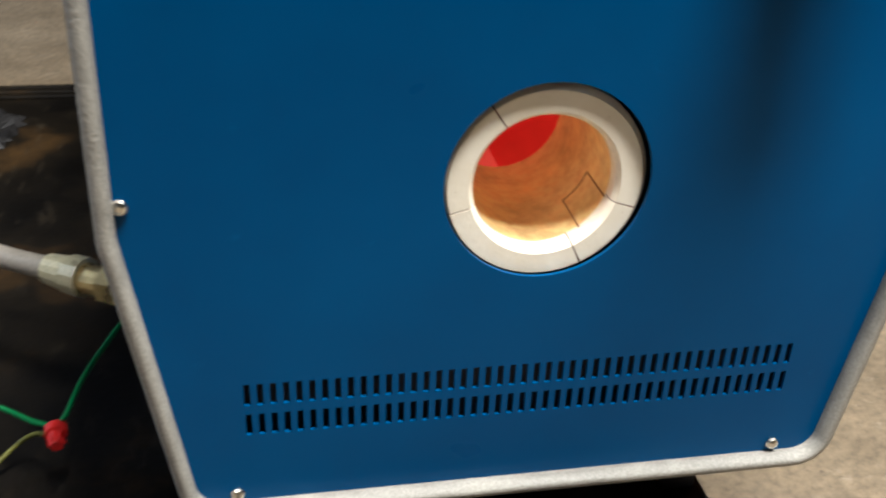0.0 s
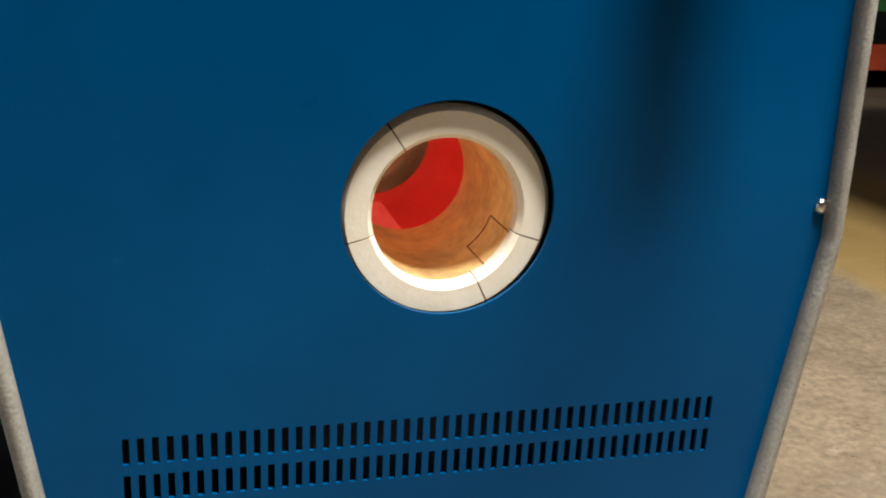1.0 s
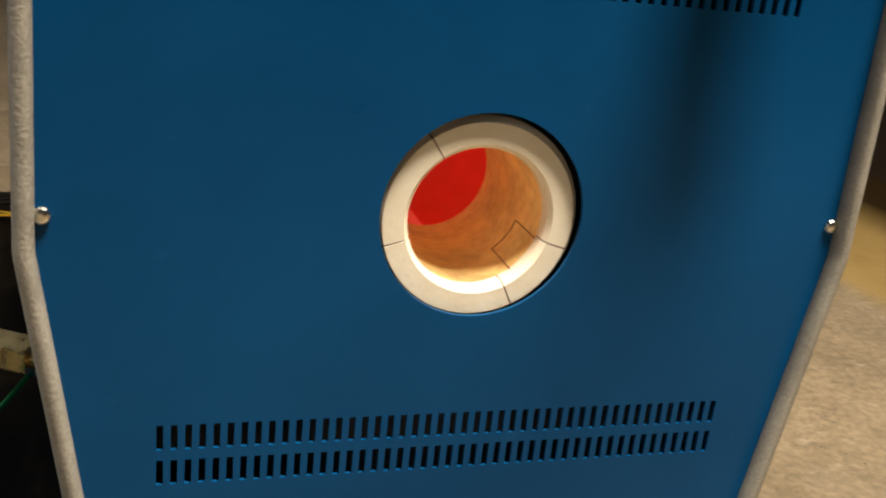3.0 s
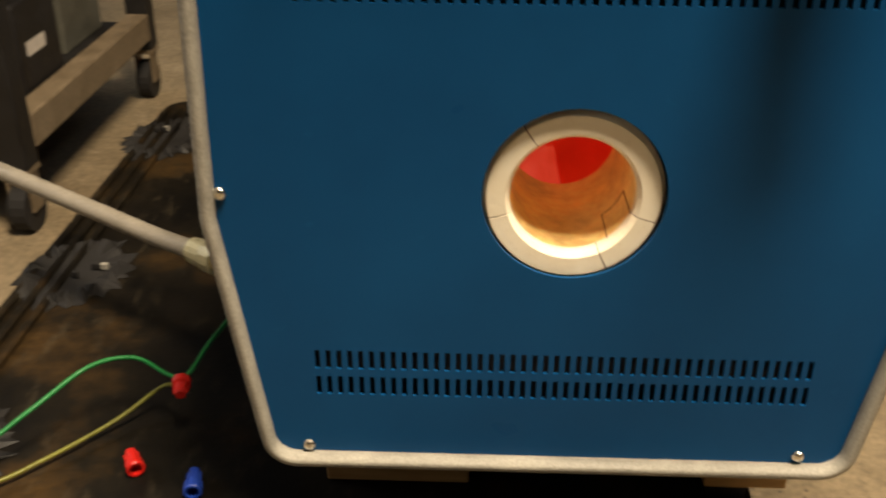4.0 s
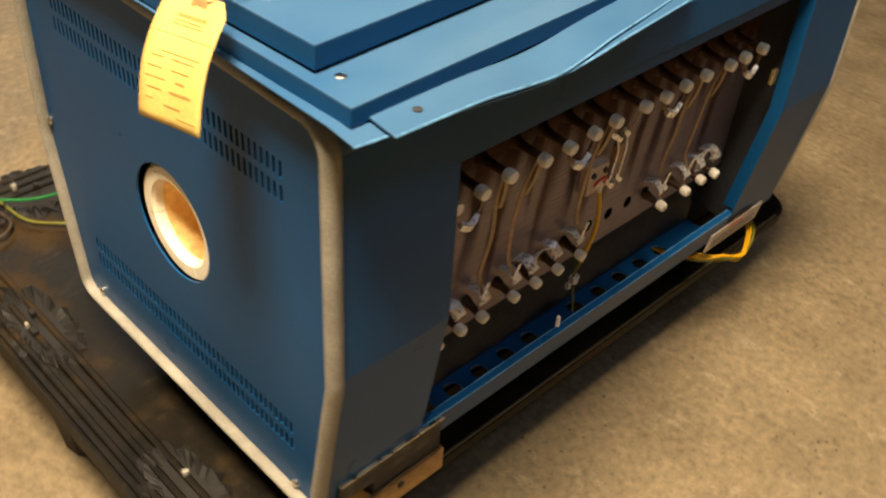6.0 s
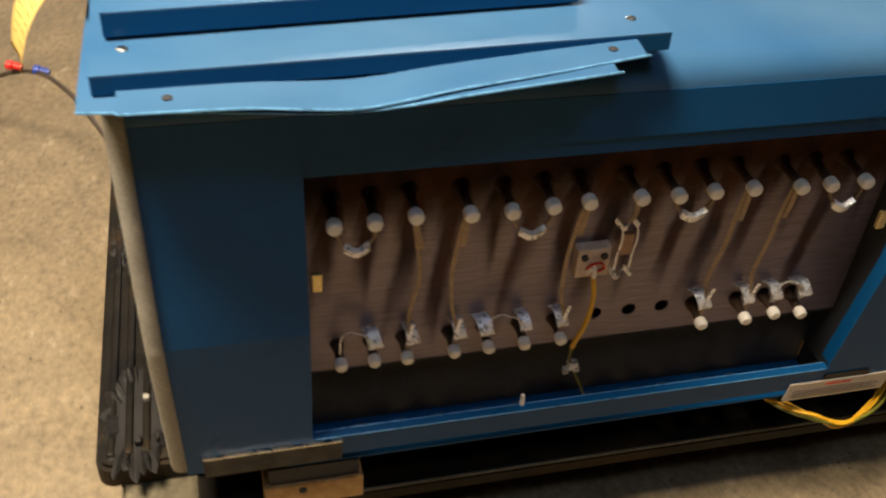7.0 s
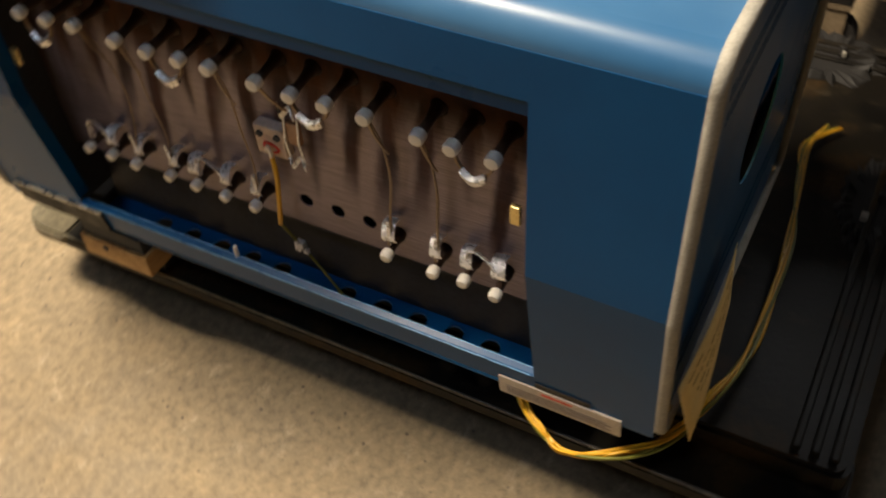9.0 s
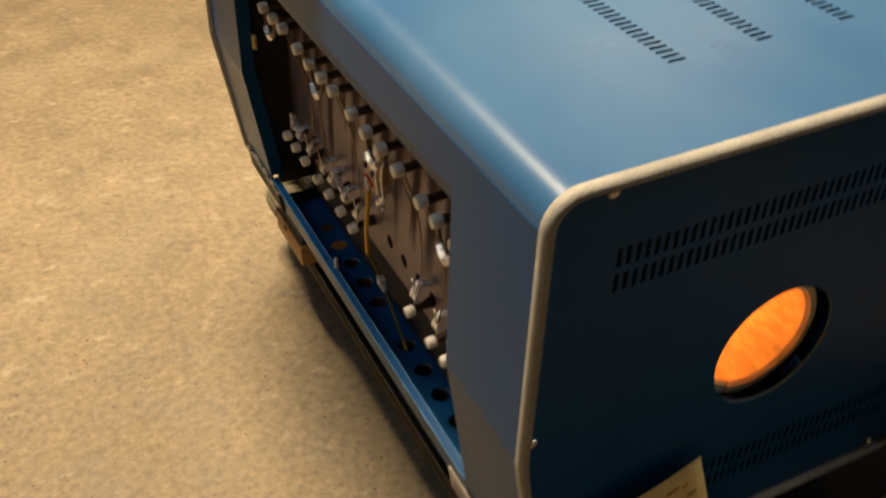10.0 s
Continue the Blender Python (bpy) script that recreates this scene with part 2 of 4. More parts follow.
PALLET = stained_plastic()
# Lighter, dusty copy of the pallet plastic for where lamp light catches it.
PALLETLIT = surface("dusty_lit_black_plastic", (0.105, 0.090, 0.058), 0.40, 0, 0.6, 5, 110, 0.3, 0.12)
SOOT = surface("sooty_brown_rod", (0.050, 0.024, 0.011), 0.6, 0.1, 0.4, 40, 200, 0.2)
BLACK = surface("black_rubber", (0.006, 0.005, 0.005), 0.75, 0, 0.3, 20, 200, 0.3)
DARK = surface("near_black_sheet", (0.020, 0.022, 0.028), 0.7, 0, 0.3, 12, 150, 0.2)
STEEL = surface("bright_screw_steel", (0.70, 0.68, 0.62), 0.28, 1.0, 0.1, 60, 400, 0.05)
FOIL = surface("crimped_aluminium", (0.92, 0.91, 0.93), 0.32, 0.55, 0.12, 160, 420, 0.9)
NICKEL = surface("oxidised_element_wire", (0.30, 0.22, 0.15), 0.45, 0.5, 0.3, 60, 300, 0.2)
PORCELAIN = surface("white_porcelain", (0.80, 0.76, 0.70), 0.35, 0, 0.10, 60, 300, 0.1)
BEIGE = surface("beige_ceramic_block", (0.60, 0.46, 0.36), 0.6, 0, 0.15, 80, 300, 0.15)
MORTAR = surface("charred_joint", (0.20, 0.10, 0.05), 0.8, 0, 0.4, 80, 300, 0.1)
BOREJOINT = surface("brown_joint", (0.26, 0.10, 0.04), 0.8, 0, 0.3, 80, 300, 0.1)
BROWN = surface("brown_fuse_body", (0.36, 0.20, 0.11), 0.5, 0, 0.2, 80, 300, 0.1)
BRASS = surface("pale_brass", (0.68, 0.54, 0.25), 0.32, 0.9, 0.15, 60, 300, 0.1)
HOSE = surface("grey_ribbed_conduit", (0.24, 0.215, 0.175), 0.5, 0, 0.15, 20, 300, 0.2)
GREEN = surface("green_insulation", (0.008, 0.19, 0.04), 0.5, 0, 0.15, 40, 300, 0.05)
OLIVE = surface("yellow_green_insulation", (0.17, 0.17, 0.02), 0.5, 0, 0.25, 40, 300, 0.05)
YELLOW = surface("yellow_insulation", (0.66, 0.36, 0.012), 0.4, 0, 0.15, 40, 300, 0.05)
DULLWIRE = surface("brown_insulation", (0.05, 0.035, 0.025), 0.5, 0, 0.2, 40, 300, 0.05)
RED = surface("red_plastic", (0.62, 0.016, 0.010), 0.38, 0, 0.12, 60, 300, 0.05)
PALEEDGE = surface("pale_edge_blue", (0.12, 0.30, 0.55), 0.35, 0.2, 0.3, 60, 300, 0.05)
BLUECAP = surface("blue_plastic", (0.012, 0.045, 0.33), 0.38, 0, 0.12, 60, 300, 0.05)
TAGPAPER = paper("manila_tag_paper", (0.62, 0.44, 0.13))
NOTEPAPER = paper("yellowed_note_paper", (0.74, 0.55, 0.22))
EYELET = surface("orange_eyelet_card", (0.46, 0.19, 0.07), 0.7, 0, 0.1, 60, 300, 0.05)
INK = surface("grey_brown_ink", (0.34, 0.21, 0.055), 0.8, 0, 0.2, 200, 500, 0.0)
PLATEINK = surface("grey_print", (0.25, 0.22, 0.21), 0.8, 0, 0.2, 200, 500, 0.0)
PLATEWHITE = surface("pale_label_stock", (0.52, 0.47, 0.42), 0.5, 0, 0.12, 40, 300, 0.05)
NAMEPLATE = surface("black_name_plate", (0.008, 0.006, 0.005), 0.6, 0.0, 0.4, 40, 250, 0.1)
WALL = surface("painted_block_wall", (0.12, 0.105, 0.085), 0.85, 0, 0.2, 2.0, 60, 0.3)
CEIL = surface("dusty_roof_sheet", (0.10, 0.09, 0.075), 0.85, 0, 0.2, 2.0, 60, 0.2)
CARTBEIGE = surface("chipped_beige_paint", (0.16, 0.12, 0.075), 0.55, 0, 0.25, 20, 160, 0.15)
CRATE = surface("grey_green_crate_plastic", (0.085, 0.082, 0.065), 0.55, 0, 0.2, 14, 160, 0.15)
MAROON = surface("dark_red_paint", (0.055, 0.010, 0.007), 0.5, 0, 0.25, 20, 160, 0.1)
BLACKPAINT = surface("black_machine_paint", (0.006, 0.005, 0.005), 0.6, 0, 0.3, 14, 160, 0.15)
ORANGE = surface("orange_red_paint", (0.50, 0.07, 0.02), 0.5, 0, 0.2, 10, 160, 0.1)
GREENPAINT = surface("green_machine_paint", (0.04, 0.16, 0.03), 0.5, 0, 0.2, 10, 160, 0.1)
WINGLASS = surface("frosted_window_glass", (0.70, 0.74, 0.76), 0.3, 0, 0.1, 3, 60, 0.1)


# ---- mesh helpers ----
def thing(name, label, category, group="", at=(0, 0, 0)):
    ob = new(name)
    ob.location = at
    ob.empty_display_size = 0.05
    return tagged(ob, label, category, group)


def part(name, bm, mat, parent=None, label="", smooth=False):
    me = bpy.data.meshes.new(name)
    bmesh.ops.recalc_face_normals(bm, faces=bm.faces[:])
    if smooth:
        for f in bm.faces:
            f.smooth = True
    bm.to_mesh(me)
    bm.free()
    me.materials.append(mat)
    ob = new(name, me)
    if parent:
        ob.parent = parent
        ob.matrix_parent_inverse = Matrix.Translation(parent.location).inverted() if parent.type == "EMPTY" else Matrix.Identity(4)
    if label:
        ob["label"] = label
    return ob


def share(name, mesh, parent, m, label=""):
    ob = new(name, mesh)
    ob.parent = parent
    ob.matrix_basis = m
    if parent.type == "EMPTY":
        ob.matrix_parent_inverse = Matrix.Translation(parent.location).inverted()
    if label:
        ob["label"] = label
    return ob


def box(bm, x0, x1, y0, y1, z0, z1, bevel=0.0, segs=2):
    r = bmesh.ops.create_cube(bm, size=1.0)
    vs = r["verts"]
    for v in vs:
        v.co = Vector(((x0 + x1) / 2 + v.co.x * (x1 - x0), (y0 + y1) / 2 + v.co.y * (y1 - y0), (z0 + z1) / 2 + v.co.z * (z1 - z0)))
    if bevel:
        es = list({e for v in vs for e in v.link_edges})
        bmesh.ops.bevel(bm, geom=es, offset=bevel, segments=segs, affect="EDGES", profile=0.5)
    return vs


def boxed(*a, **k):
    bm = bmesh.new()
    box(bm, *a, **k)
    return bm


def rod(bm, a, b, r0, r1=None, n=12, caps=True):
    a, b = Vector(a), Vector(b)
    r1 = r0 if r1 is None else r1
    res = bmesh.ops.create_cone(bm, cap_ends=caps, segments=n, radius1=r0, radius2=r1, depth=(b - a).length)
    m = Matrix.Translation((a + b) / 2) @ (b - a).to_track_quat("Z", "Y").to_matrix().to_4x4()
    bmesh.ops.transform(bm, matrix=m, verts=res["verts"])
    return res["verts"]


def lathe(profile, n=24, axis="Z"):
    """A turned body from (radius, height) pairs."""
    bm = bmesh.new()
    rings = []
    for r, h in profile:
        ring = []
        for i in range(n):
            a = 2 * math.pi * i / n
            p = (r * math.cos(a), r * math.sin(a), h)
            ring.append(bm.verts.new(p if axis == "Z" else (h, p[0], p[1]) if axis == "X" else (p[0], h, p[1])))
        rings.append(ring)
    for A, B in zip(rings, rings[1:]):
        for i in range(n):
            bm.faces.new((A[i], A[(i + 1) % n], B[(i + 1) % n], B[i]))
    bm.faces.new(rings[0])
    bm.faces.new(rings[-1])
    return bm


def smooth_path(points, steps=8):
    """A Catmull-Rom line through the points."""
    P = [Vector(p) for p in points]
    P = [2 * P[0] - P[1]] + P + [2 * P[-1] - P[-2]]
    out = []
    for i in range(1, len(P) - 2):
        a, b, c, d = P[i - 1:i + 3]
        for s in range(steps):
            t = s / steps
            out.append(0.5 * ((2 * b) + (c - a) * t + (2 * a - 5 * b + 4 * c - d) * t * t + (3 * b - a - 3 * c + d) * t ** 3))
    out.append(P[-2])
    return out


def tube(points, r, n=8, steps=8, radius=None):
    """A round cable along the points; radius(i, count) may vary its thickness."""
    L = smooth_path(points, steps)
    bm = bmesh.new()
    rings = []
    up = Vector((0.13, 0.2, 1)).normalized()
    for i, p in enumerate(L):
        d = (L[min(i + 1, len(L) - 1)] - L[max(i - 1, 0)]).normalized()
        u = d.cross(up).normalized()
        w = u.cross(d)
        rr = radius(i, len(L)) if radius else r
        rings.append([bm.verts.new(p + (u * math.cos(2 * math.pi * k / n) + w * math.sin(2 * math.pi * k / n)) * rr) for k in range(n)])
    for A, B in zip(rings, rings[1:]):
        for k in range(n):
            bm.faces.new((A[k], A[(k + 1) % n], B[(k + 1) % n], B[k]))
    bm.faces.new(rings[0])
    bm.faces.new(rings[-1])
    return bm


def ribbon(points, width, thick, side, steps=6):
    """A flat metal strap along the points; side is the direction of its width."""
    L = smooth_path(points, steps)
    bm = bmesh.new()
    s = Vector(side).normalized() * width / 2
    rings = []
    for i, p in enumerate(L):
        d = (L[min(i + 1, len(L) - 1)] - L[max(i - 1, 0)]).normalized()
        nrm = d.cross(s).normalized() * thick / 2
        rings.append([bm.verts.new(p + q) for q in (s + nrm, s - nrm, -s - nrm, -s + nrm)])
    for A, B in zip(rings, rings[1:]):
        for k in range(4):
            bm.faces.new((A[k], A[(k + 1) % 4], B[(k + 1) % 4], B[k]))
    bm.faces.new(rings[0])
    bm.faces.new(rings[-1])
    return bm


def sheet(outline, holes, to3d, thick):
    """A flat sheet with an outline and holes cut through it, as lists of (u, v); to3d(u, v, w) lays it into the world."""
    bm = bmesh.new()
    edges = []
    for loop in [outline] + list(holes):
        vs = [bm.verts.new((u, v, 0)) for u, v in loop]
        edges += [bm.edges.new((vs[i], vs[(i + 1) % len(vs)])) for i in range(len(vs))]
    bmesh.ops.triangle_fill(bm, use_beauty=True, use_dissolve=False, edges=edges)
    r = bmesh.ops.extrude_face_region(bm, geom=bm.faces[:])
    for g in r["geom"]:
        if isinstance(g, bmesh.types.BMVert):
            g.co.z = thick
    for v in bm.verts:
        v.co = Vector(to3d(*v.co))
    return bm


def rect(u0, u1, v0, v1):
    return [(u0, v0), (u1, v0), (u1, v1), (u0, v1)]


def circle(u, v, r, n=16):
    return [(u + r * math.cos(2 * math.pi * i / n), v + r * math.sin(2 * math.pi * i / n)) for i in range(n)]


def rounded(points, radii, segs=6):
    """A closed outline with rounded corners."""
    out = []
    n = len(points)
    for i in range(n):
        p, a, b = Vector(points[i]), Vector(points[i - 1]), Vector(points[(i + 1) % n])
        r = radii[i]
        if r <= 0:
            out.append(tuple(p))
            continue
        da, db = (a - p).normalized(), (b - p).normalized()
        half = math.acos(max(-1, min(1, da.dot(db)))) / 2
        t = r / math.tan(half)
        c = p + (da + db).normalized() * (r / math.sin(half))
        s, e = p + da * t - c, p + db * t - c
        a0, a1 = math.atan2(s.y, s.x), math.atan2(e.y, e.x)
        if a1 - a0 > math.pi:
            a1 -= 2 * math.pi
        if a0 - a1 > math.pi:
            a1 += 2 * math.pi
        for k in range(segs + 1):
            w = a0 + (a1 - a0) * k / segs
            out.append((c.x + r * math.cos(w), c.y + r * math.sin(w)))
    return out


# ---- setting ----
tagged(part("floor", boxed(-7, 8, -6, 9, -0.12, 0.0), FLOOR), "worn tan concrete floor with pale scrapes and a faded yellow lane", "floor", kind="structure")
# Walls and ceiling are out of view, added to set the bounce light.
for nm, b in (("wall_north", (-7, 8, 9, 9.2, -0.12, 4.2)), ("wall_south", (-7, 8, -6.2, -6, -0.12, 4.2)),
              ("wall_east", (8, 8.2, -6.2, 9.2, -0.12, 4.2)), ("wall_west_lower", (-7.2, -7, -6.2, 9.2, -0.12, 1.25)), ("wall_west_upper", (-7.2, -7, -6.2, 9.2, 3.75, 4.2))):
    tagged(part(nm, boxed(*b), WALL), "unseen painted workshop wall, added to shape the bounce light", "wall", kind="structure")
# Unseen window band, added to go with the west daylight.
win = tagged(part("window_1", boxed(-7.16, -7.14, -6.2, 9.2, 1.25, 3.75), WINGLASS), "unseen band of frosted workshop windows, added for light from the west", "window", kind="structure")
for k in range(11):
    part("mullion", boxed(-7.13, -7.05, -6.1 + k * 1.52, -6.02 + k * 1.52, 1.25, 3.75), BLACKPAINT, win)
tagged(part("ceiling", boxed(-7.2, 8.2, -6.2, 9.2, 4.2, 4.35), CEIL), "unseen dusty workshop ceiling, added to shape the bounce light", "ceiling", kind="structure")
for spec in LAMPS:
    x, y, z = spec[1]
    lamp = thing("high_bay_lamp", "hanging workshop lamp out of view, with an added dark metal hood, switched on", "lamp", "ceiling lamps", (x, y, z))
    rr = 1.3 * spec[3] / 0.55
    hood = lathe([(0.05 * rr, z + 0.30), (0.10 * rr, z + 0.26), (0.34 * rr, z + 0.07), (0.35 * rr, z + 0.02), (0.33 * rr, z + 0.02), (0.09 * rr, z + 0.24)], 28)
    bmesh.ops.translate(hood, verts=hood.verts[:], vec=(x, y, 0))
    part("hood", hood, BLACKPAINT, lamp)
    stem = bmesh.new()
    rod(stem, (x, y, z + 0.29), (x, y, 4.2), 0.012)
    part("stem", stem, BLACKPAINT, lamp)

# ---- furnace ----
CZ = 0.492          # height of the bore
LEN = 0.910         # from end face to end face
MID = 0.468         # height of the bend in the sides
PROFILE = rounded([(-0.239, 0.245), (0.239, 0.245), (0.271, MID), (0.2655, 0.741), (-0.2655, 0.741), (-0.271, MID)],
                  [0.026, 0.026, 0.05, 0.030, 0.030, 0.05], 7)
furnace = thing("tube_furnace", "blue enamelled tube furnace with its side cover off, resting on boards", "furnace")


def slots(u0, u1, count, v0, v1, w):
    return [rect(u0 + (u1 - u0) * i / (count - 1) - w / 2, u0 + (u1 - u0) * i / (count - 1) + w / 2, v0, v1) for i in range(count)]


SLOT_ROWS = []
for v0 in (0.3110, 0.3360, 0.6310, 0.6560):
    SLOT_ROWS += slots(-0.1955, 0.1955, 46, v0, v0 + 0.0175, 0.0042)


def inset(outline, d, cx=0.0, cz=0.49):
    out = []
    n = len(outline)
    for i in range(n):
        p, a, b = Vector(outline[i]), Vector(outline[i - 1]), Vector(outline[(i + 1) % n])
        t = (b - a).normalized()
        out.append(tuple(p + Vector((-t.y, t.x)) * d))
    return out


def end_panel(y, out):
    """An end plate; out is -1 where it faces the near end and 1 at the far end."""
    bm = sheet(inset(PROFILE, 0.006), SLOT_ROWS + [circle(0, CZ, 0.0675, 48)], lambda u, v, w: (u, y - out * w, v), 0.0025)
    plate = part("end_panel", bm, BLUE, furnace, "blue enamelled end plate with four rows of vent slots and a round port")
    # rubber edging swept round the rim
    bm = bmesh.new()
    cross = [(-0.001, 0.004), (-0.0012, -0.006), (0.0006, -0.0110), (0.003, -0.0125), (0.008, -0.0105), (0.0105, -0.005), (0.0105, 0.0035), (0.003, 0.005)]
    rings = []
    n = len(PROFILE)
    for i in range(n):
        p, a, b = Vector(PROFILE[i]), Vector(PROFILE[i - 1]), Vector(PROFILE[(i + 1) % n])
        t = (b - a).normalized()
        nrm = Vector((t.y, -t.x))
        ring = []
        k = 1.0 if out < 0 else 0.72
        for d, w in cross:
            q = p + nrm * (d * k - 0.006)
            ring.append(bm.verts.new((q.x, y - out * w * k, q.y)))
        rings.append(ring)
    for i in range(n):
        A, B = rings[i], rings[(i + 1) % n]
        for k in range(len(cross)):
            bm.faces.new((A[k], A[(k + 1) % len(cross)], B[(k + 1) % len(cross)], B[k]))
    part("edge_trim", bm, TRIM, furnace, "grey ribbed edge trim", smooth=True)
    return plate


def slot_backings(y):
    """Unseen dark sheets, added so the vent slots of an end plate look black."""
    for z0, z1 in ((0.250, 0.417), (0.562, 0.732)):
        part("slot_backing", boxed(-0.226, 0.226, y - 0.001, y + 0.001, z0, z1), DARK, furnace, "unseen dark sheet added so the vent slots look black")


slot_backings(0.020)
slot_backings(LEN - 0.020)
near_end = end_panel(0.0, -1)
far_end = end_panel(LEN, 1)

# screws
screw_bm = lathe([(0.0052, 0.0), (0.0052, 0.0014), (0.0042, 0.0030), (0.0018, 0.0040)], 14, "Y")
screw_mesh = bpy.data.meshes.new("screw")
screw_bm.to_mesh(screw_mesh)
screw_bm.free()
screw_mesh.materials.append(STEEL)
for sx, sz in ((-0.260, 0.490), (0.260, 0.490), (-0.207, 0.259), (0.200, 0.260), (-0.210, 0.729), (0.219, 0.731)):
    share("screw", screw_mesh, furnace, Matrix.Translation((sx, -0.0002, sz)) @ Matrix.Rotation(math.pi, 4, "Z"), "steel pan-head screw")
    share("screw", screw_mesh, furnace, Matrix.Translation((-sx, LEN + 0.0002, sz)), "steel pan-head screw")

# shell: the folded sheet between the end plates
OP = (0.141, 0.774, 0.284, 0.664)     # the opening in the side: y from, to, z from, to


def side_x(z):
    return 0.2705 - (MID - z) / (MID - 0.246) * 0.030 if z < MID else 0.2705 - (z - MID) / (0.738 - MID) * 0.005


R = 0.028
bm = bmesh.new()
arc = [(0.2655 - R + R * math.cos(a), 0.738 - R + R * math.sin(a)) for a in [math.pi / 2 * k / 8 for k in range(9)]]
cross = [(-0.2365, 0.246), (-0.2705, MID)] + [(-x, z) for x, z in arc]
rows = [[bm.verts.new((x, y, z)) for x, z in cross] for y in (0.003, LEN - 0.003)]
for i in range(len(cross) - 1):
    bm.faces.new((rows[0][i], rows[0][i + 1], rows[1][i + 1], rows[1][i]))
part("side_sheet", bm, BLUE, furnace)
bm = bmesh.new()
rows = [[bm.verts.new((x, y, z)) for x, z in arc] for y in (0.003, LEN - 0.003)]
for i in range(len(arc) - 1):
    bm.faces.new((rows[0][i], rows[0][i + 1], rows[1][i + 1], rows[1][i]))
part("top_edge", bm, SHEENBLUE, furnace, smooth=True)
# top with its vent rows
TOPV = []
for cx in (0.060, -0.034, -0.130):
    for i in range(24):
        yy = 0.582 + i * 0.0087
        TOPV.append(rect(cx - 0.009, cx + 0.009, yy - 0.0021, yy + 0.0021))
xr = 0.2655 - R
part("top_sheet", sheet(rect(-xr, xr, 0.003, LEN - 0.003), TOPV, lambda u, v, w: (u, v, 0.738 - w), 0.002), SHEENBLUE, furnace,
     "blue top sheet with short rows of vent slots")
for y0 in (0.075, 0.720):
    part("skid", boxed(-0.225, 0.125, y0, y0 + 0.12, 0.2054, 0.2400), DARK, furnace, "dark steel skid under the furnace")
part("bottom_sheet", boxed(-0.236, 0.129, 0.004, LEN - 0.004, 0.2402, 0.244), BLUE, furnace)


def on_side(u, v, w):
    return (side_x(v) - w, u, v)


# side with the opening: four fields round the opening
T = 0.0025
zt = 0.738 - R
fields = [(0.003, OP[0], MID, zt), (0.003, OP[0], 0.246, MID), (OP[1], LEN - 0.003, MID, zt), (OP[1], LEN - 0.003, 0.246, MID),
          (OP[0], OP[1], OP[3], zt), (OP[0], OP[1], 0.246, OP[2])]
for y0, y1, z0, z1 in fields:
    bm = bmesh.new()
    vs = [bm.verts.new(on_side(u, v, w)) for w in (0, T) for u, v in ((y0, z0), (y1, z0), (y1, z1), (y0, z1))]
    for q in ((0, 1, 2, 3), (4, 5, 6, 7), (0, 1, 5, 4), (1, 2, 6, 5), (2, 3, 7, 6), (3, 0, 4, 7)):
        bm.faces.new([vs[i] for i in q])
    part("side_field", bm, BLUE, furnace)
# rebate round the opening
part("rebate", boxed(0.2600, 0.2622, OP[0] - 0.01, OP[1] + 0.01, OP[3] - 0.018, OP[3] + 0.01), BLUE, furnace)
for y0, y1 in ((OP[0] - 0.0022, OP[0] - 0.0002), (OP[1] + 0.0002, OP[1] + 0.0022)):
    # jambs folded inwards along the upright edges
    bm = bmesh.new()
    lo, mi, hi = [[bm.verts.new(on_side(u, v, w)) for w, u in ((T + 0.0002, y0), (T + 0.0002, y1), (0.019, y1), (0.019, y0))] for v in (OP[2] + 0.006, MID, OP[3] - 0.019)]
    for A, B in ((lo, mi), (mi, hi)):
        for k in range(4):
            bm.faces.new((A[k], A[(k + 1) % 4], B[(k + 1) % 4], B[k]))
    bm.faces.new(lo)
    bm.faces.new(hi)
    part("jamb", bm, BLUE, furnace, "blue flange folded inwards")
# lower lip and the perforated rail behind it
part("lip", sheet([(0.2465, 0.2805), (0.2465, 0.2832), (0.2385, 0.2862), (0.2372, 0.2862), (0.2372, 0.2840), (0.2440, 0.2805)], [],
                  lambda u, v, w: (u, OP[0] + w, v), OP[1] - OP[0]), BLUE, furnace, "blue folded lip under two painted edge highlights")
# Thin pale rods stand in for the highlights along both folds.
for x_, z_ in ((0.2466, 0.2834), (0.2379, 0.2864)):
    b = bmesh.new()
    rod(b, (x_, OP[0] + 0.004, z_), (x_, OP[1] - 0.004, z_), 0.0006, n=6)
    part("edge_highlight", b, PALEEDGE, furnace, "thin pale line painted as the highlight along the fold")
RAIL = [0.206, 0.255, 0.303, 0.352, 0.399, 0.496, 0.547, 0.596, 0.645, 0.693]
part("perforated_rail", sheet(rect(0.130, 0.2240, 0.112, 0.793), [circle(0.187, y, 0.0122, 20) for y in RAIL], lambda u, v, w: (u, v, 0.2175 - w), 0.003),
     BLUE, furnace, "blue rail with ten round holes")
pin = bmesh.new()
rod(pin, (0.2375, 0.383, 0.284), (0.2375, 0.383, 0.301), 0.0032, 0.0024)
part("locating_pin", pin, PORCELAIN, furnace, "short white pin")

# terminal plate and what stands on it
UP = [(0.172, .570), (0.210, .571), (0.248, .573), (0.300, .572), (0.344, .570), (0.385, .571), (0.423, .571), (0.474, .570), (0.515, .570),
      (0.557, .571), (0.598, .569), (0.652, .566), (0.690, .566), (0.728, .565)]
LOW = [0.176, 0.212, 0.248, 0.300, 0.339, 0.380, 0.422, 0.593, 0.649, 0.685, 0.721]
PX = 0.196
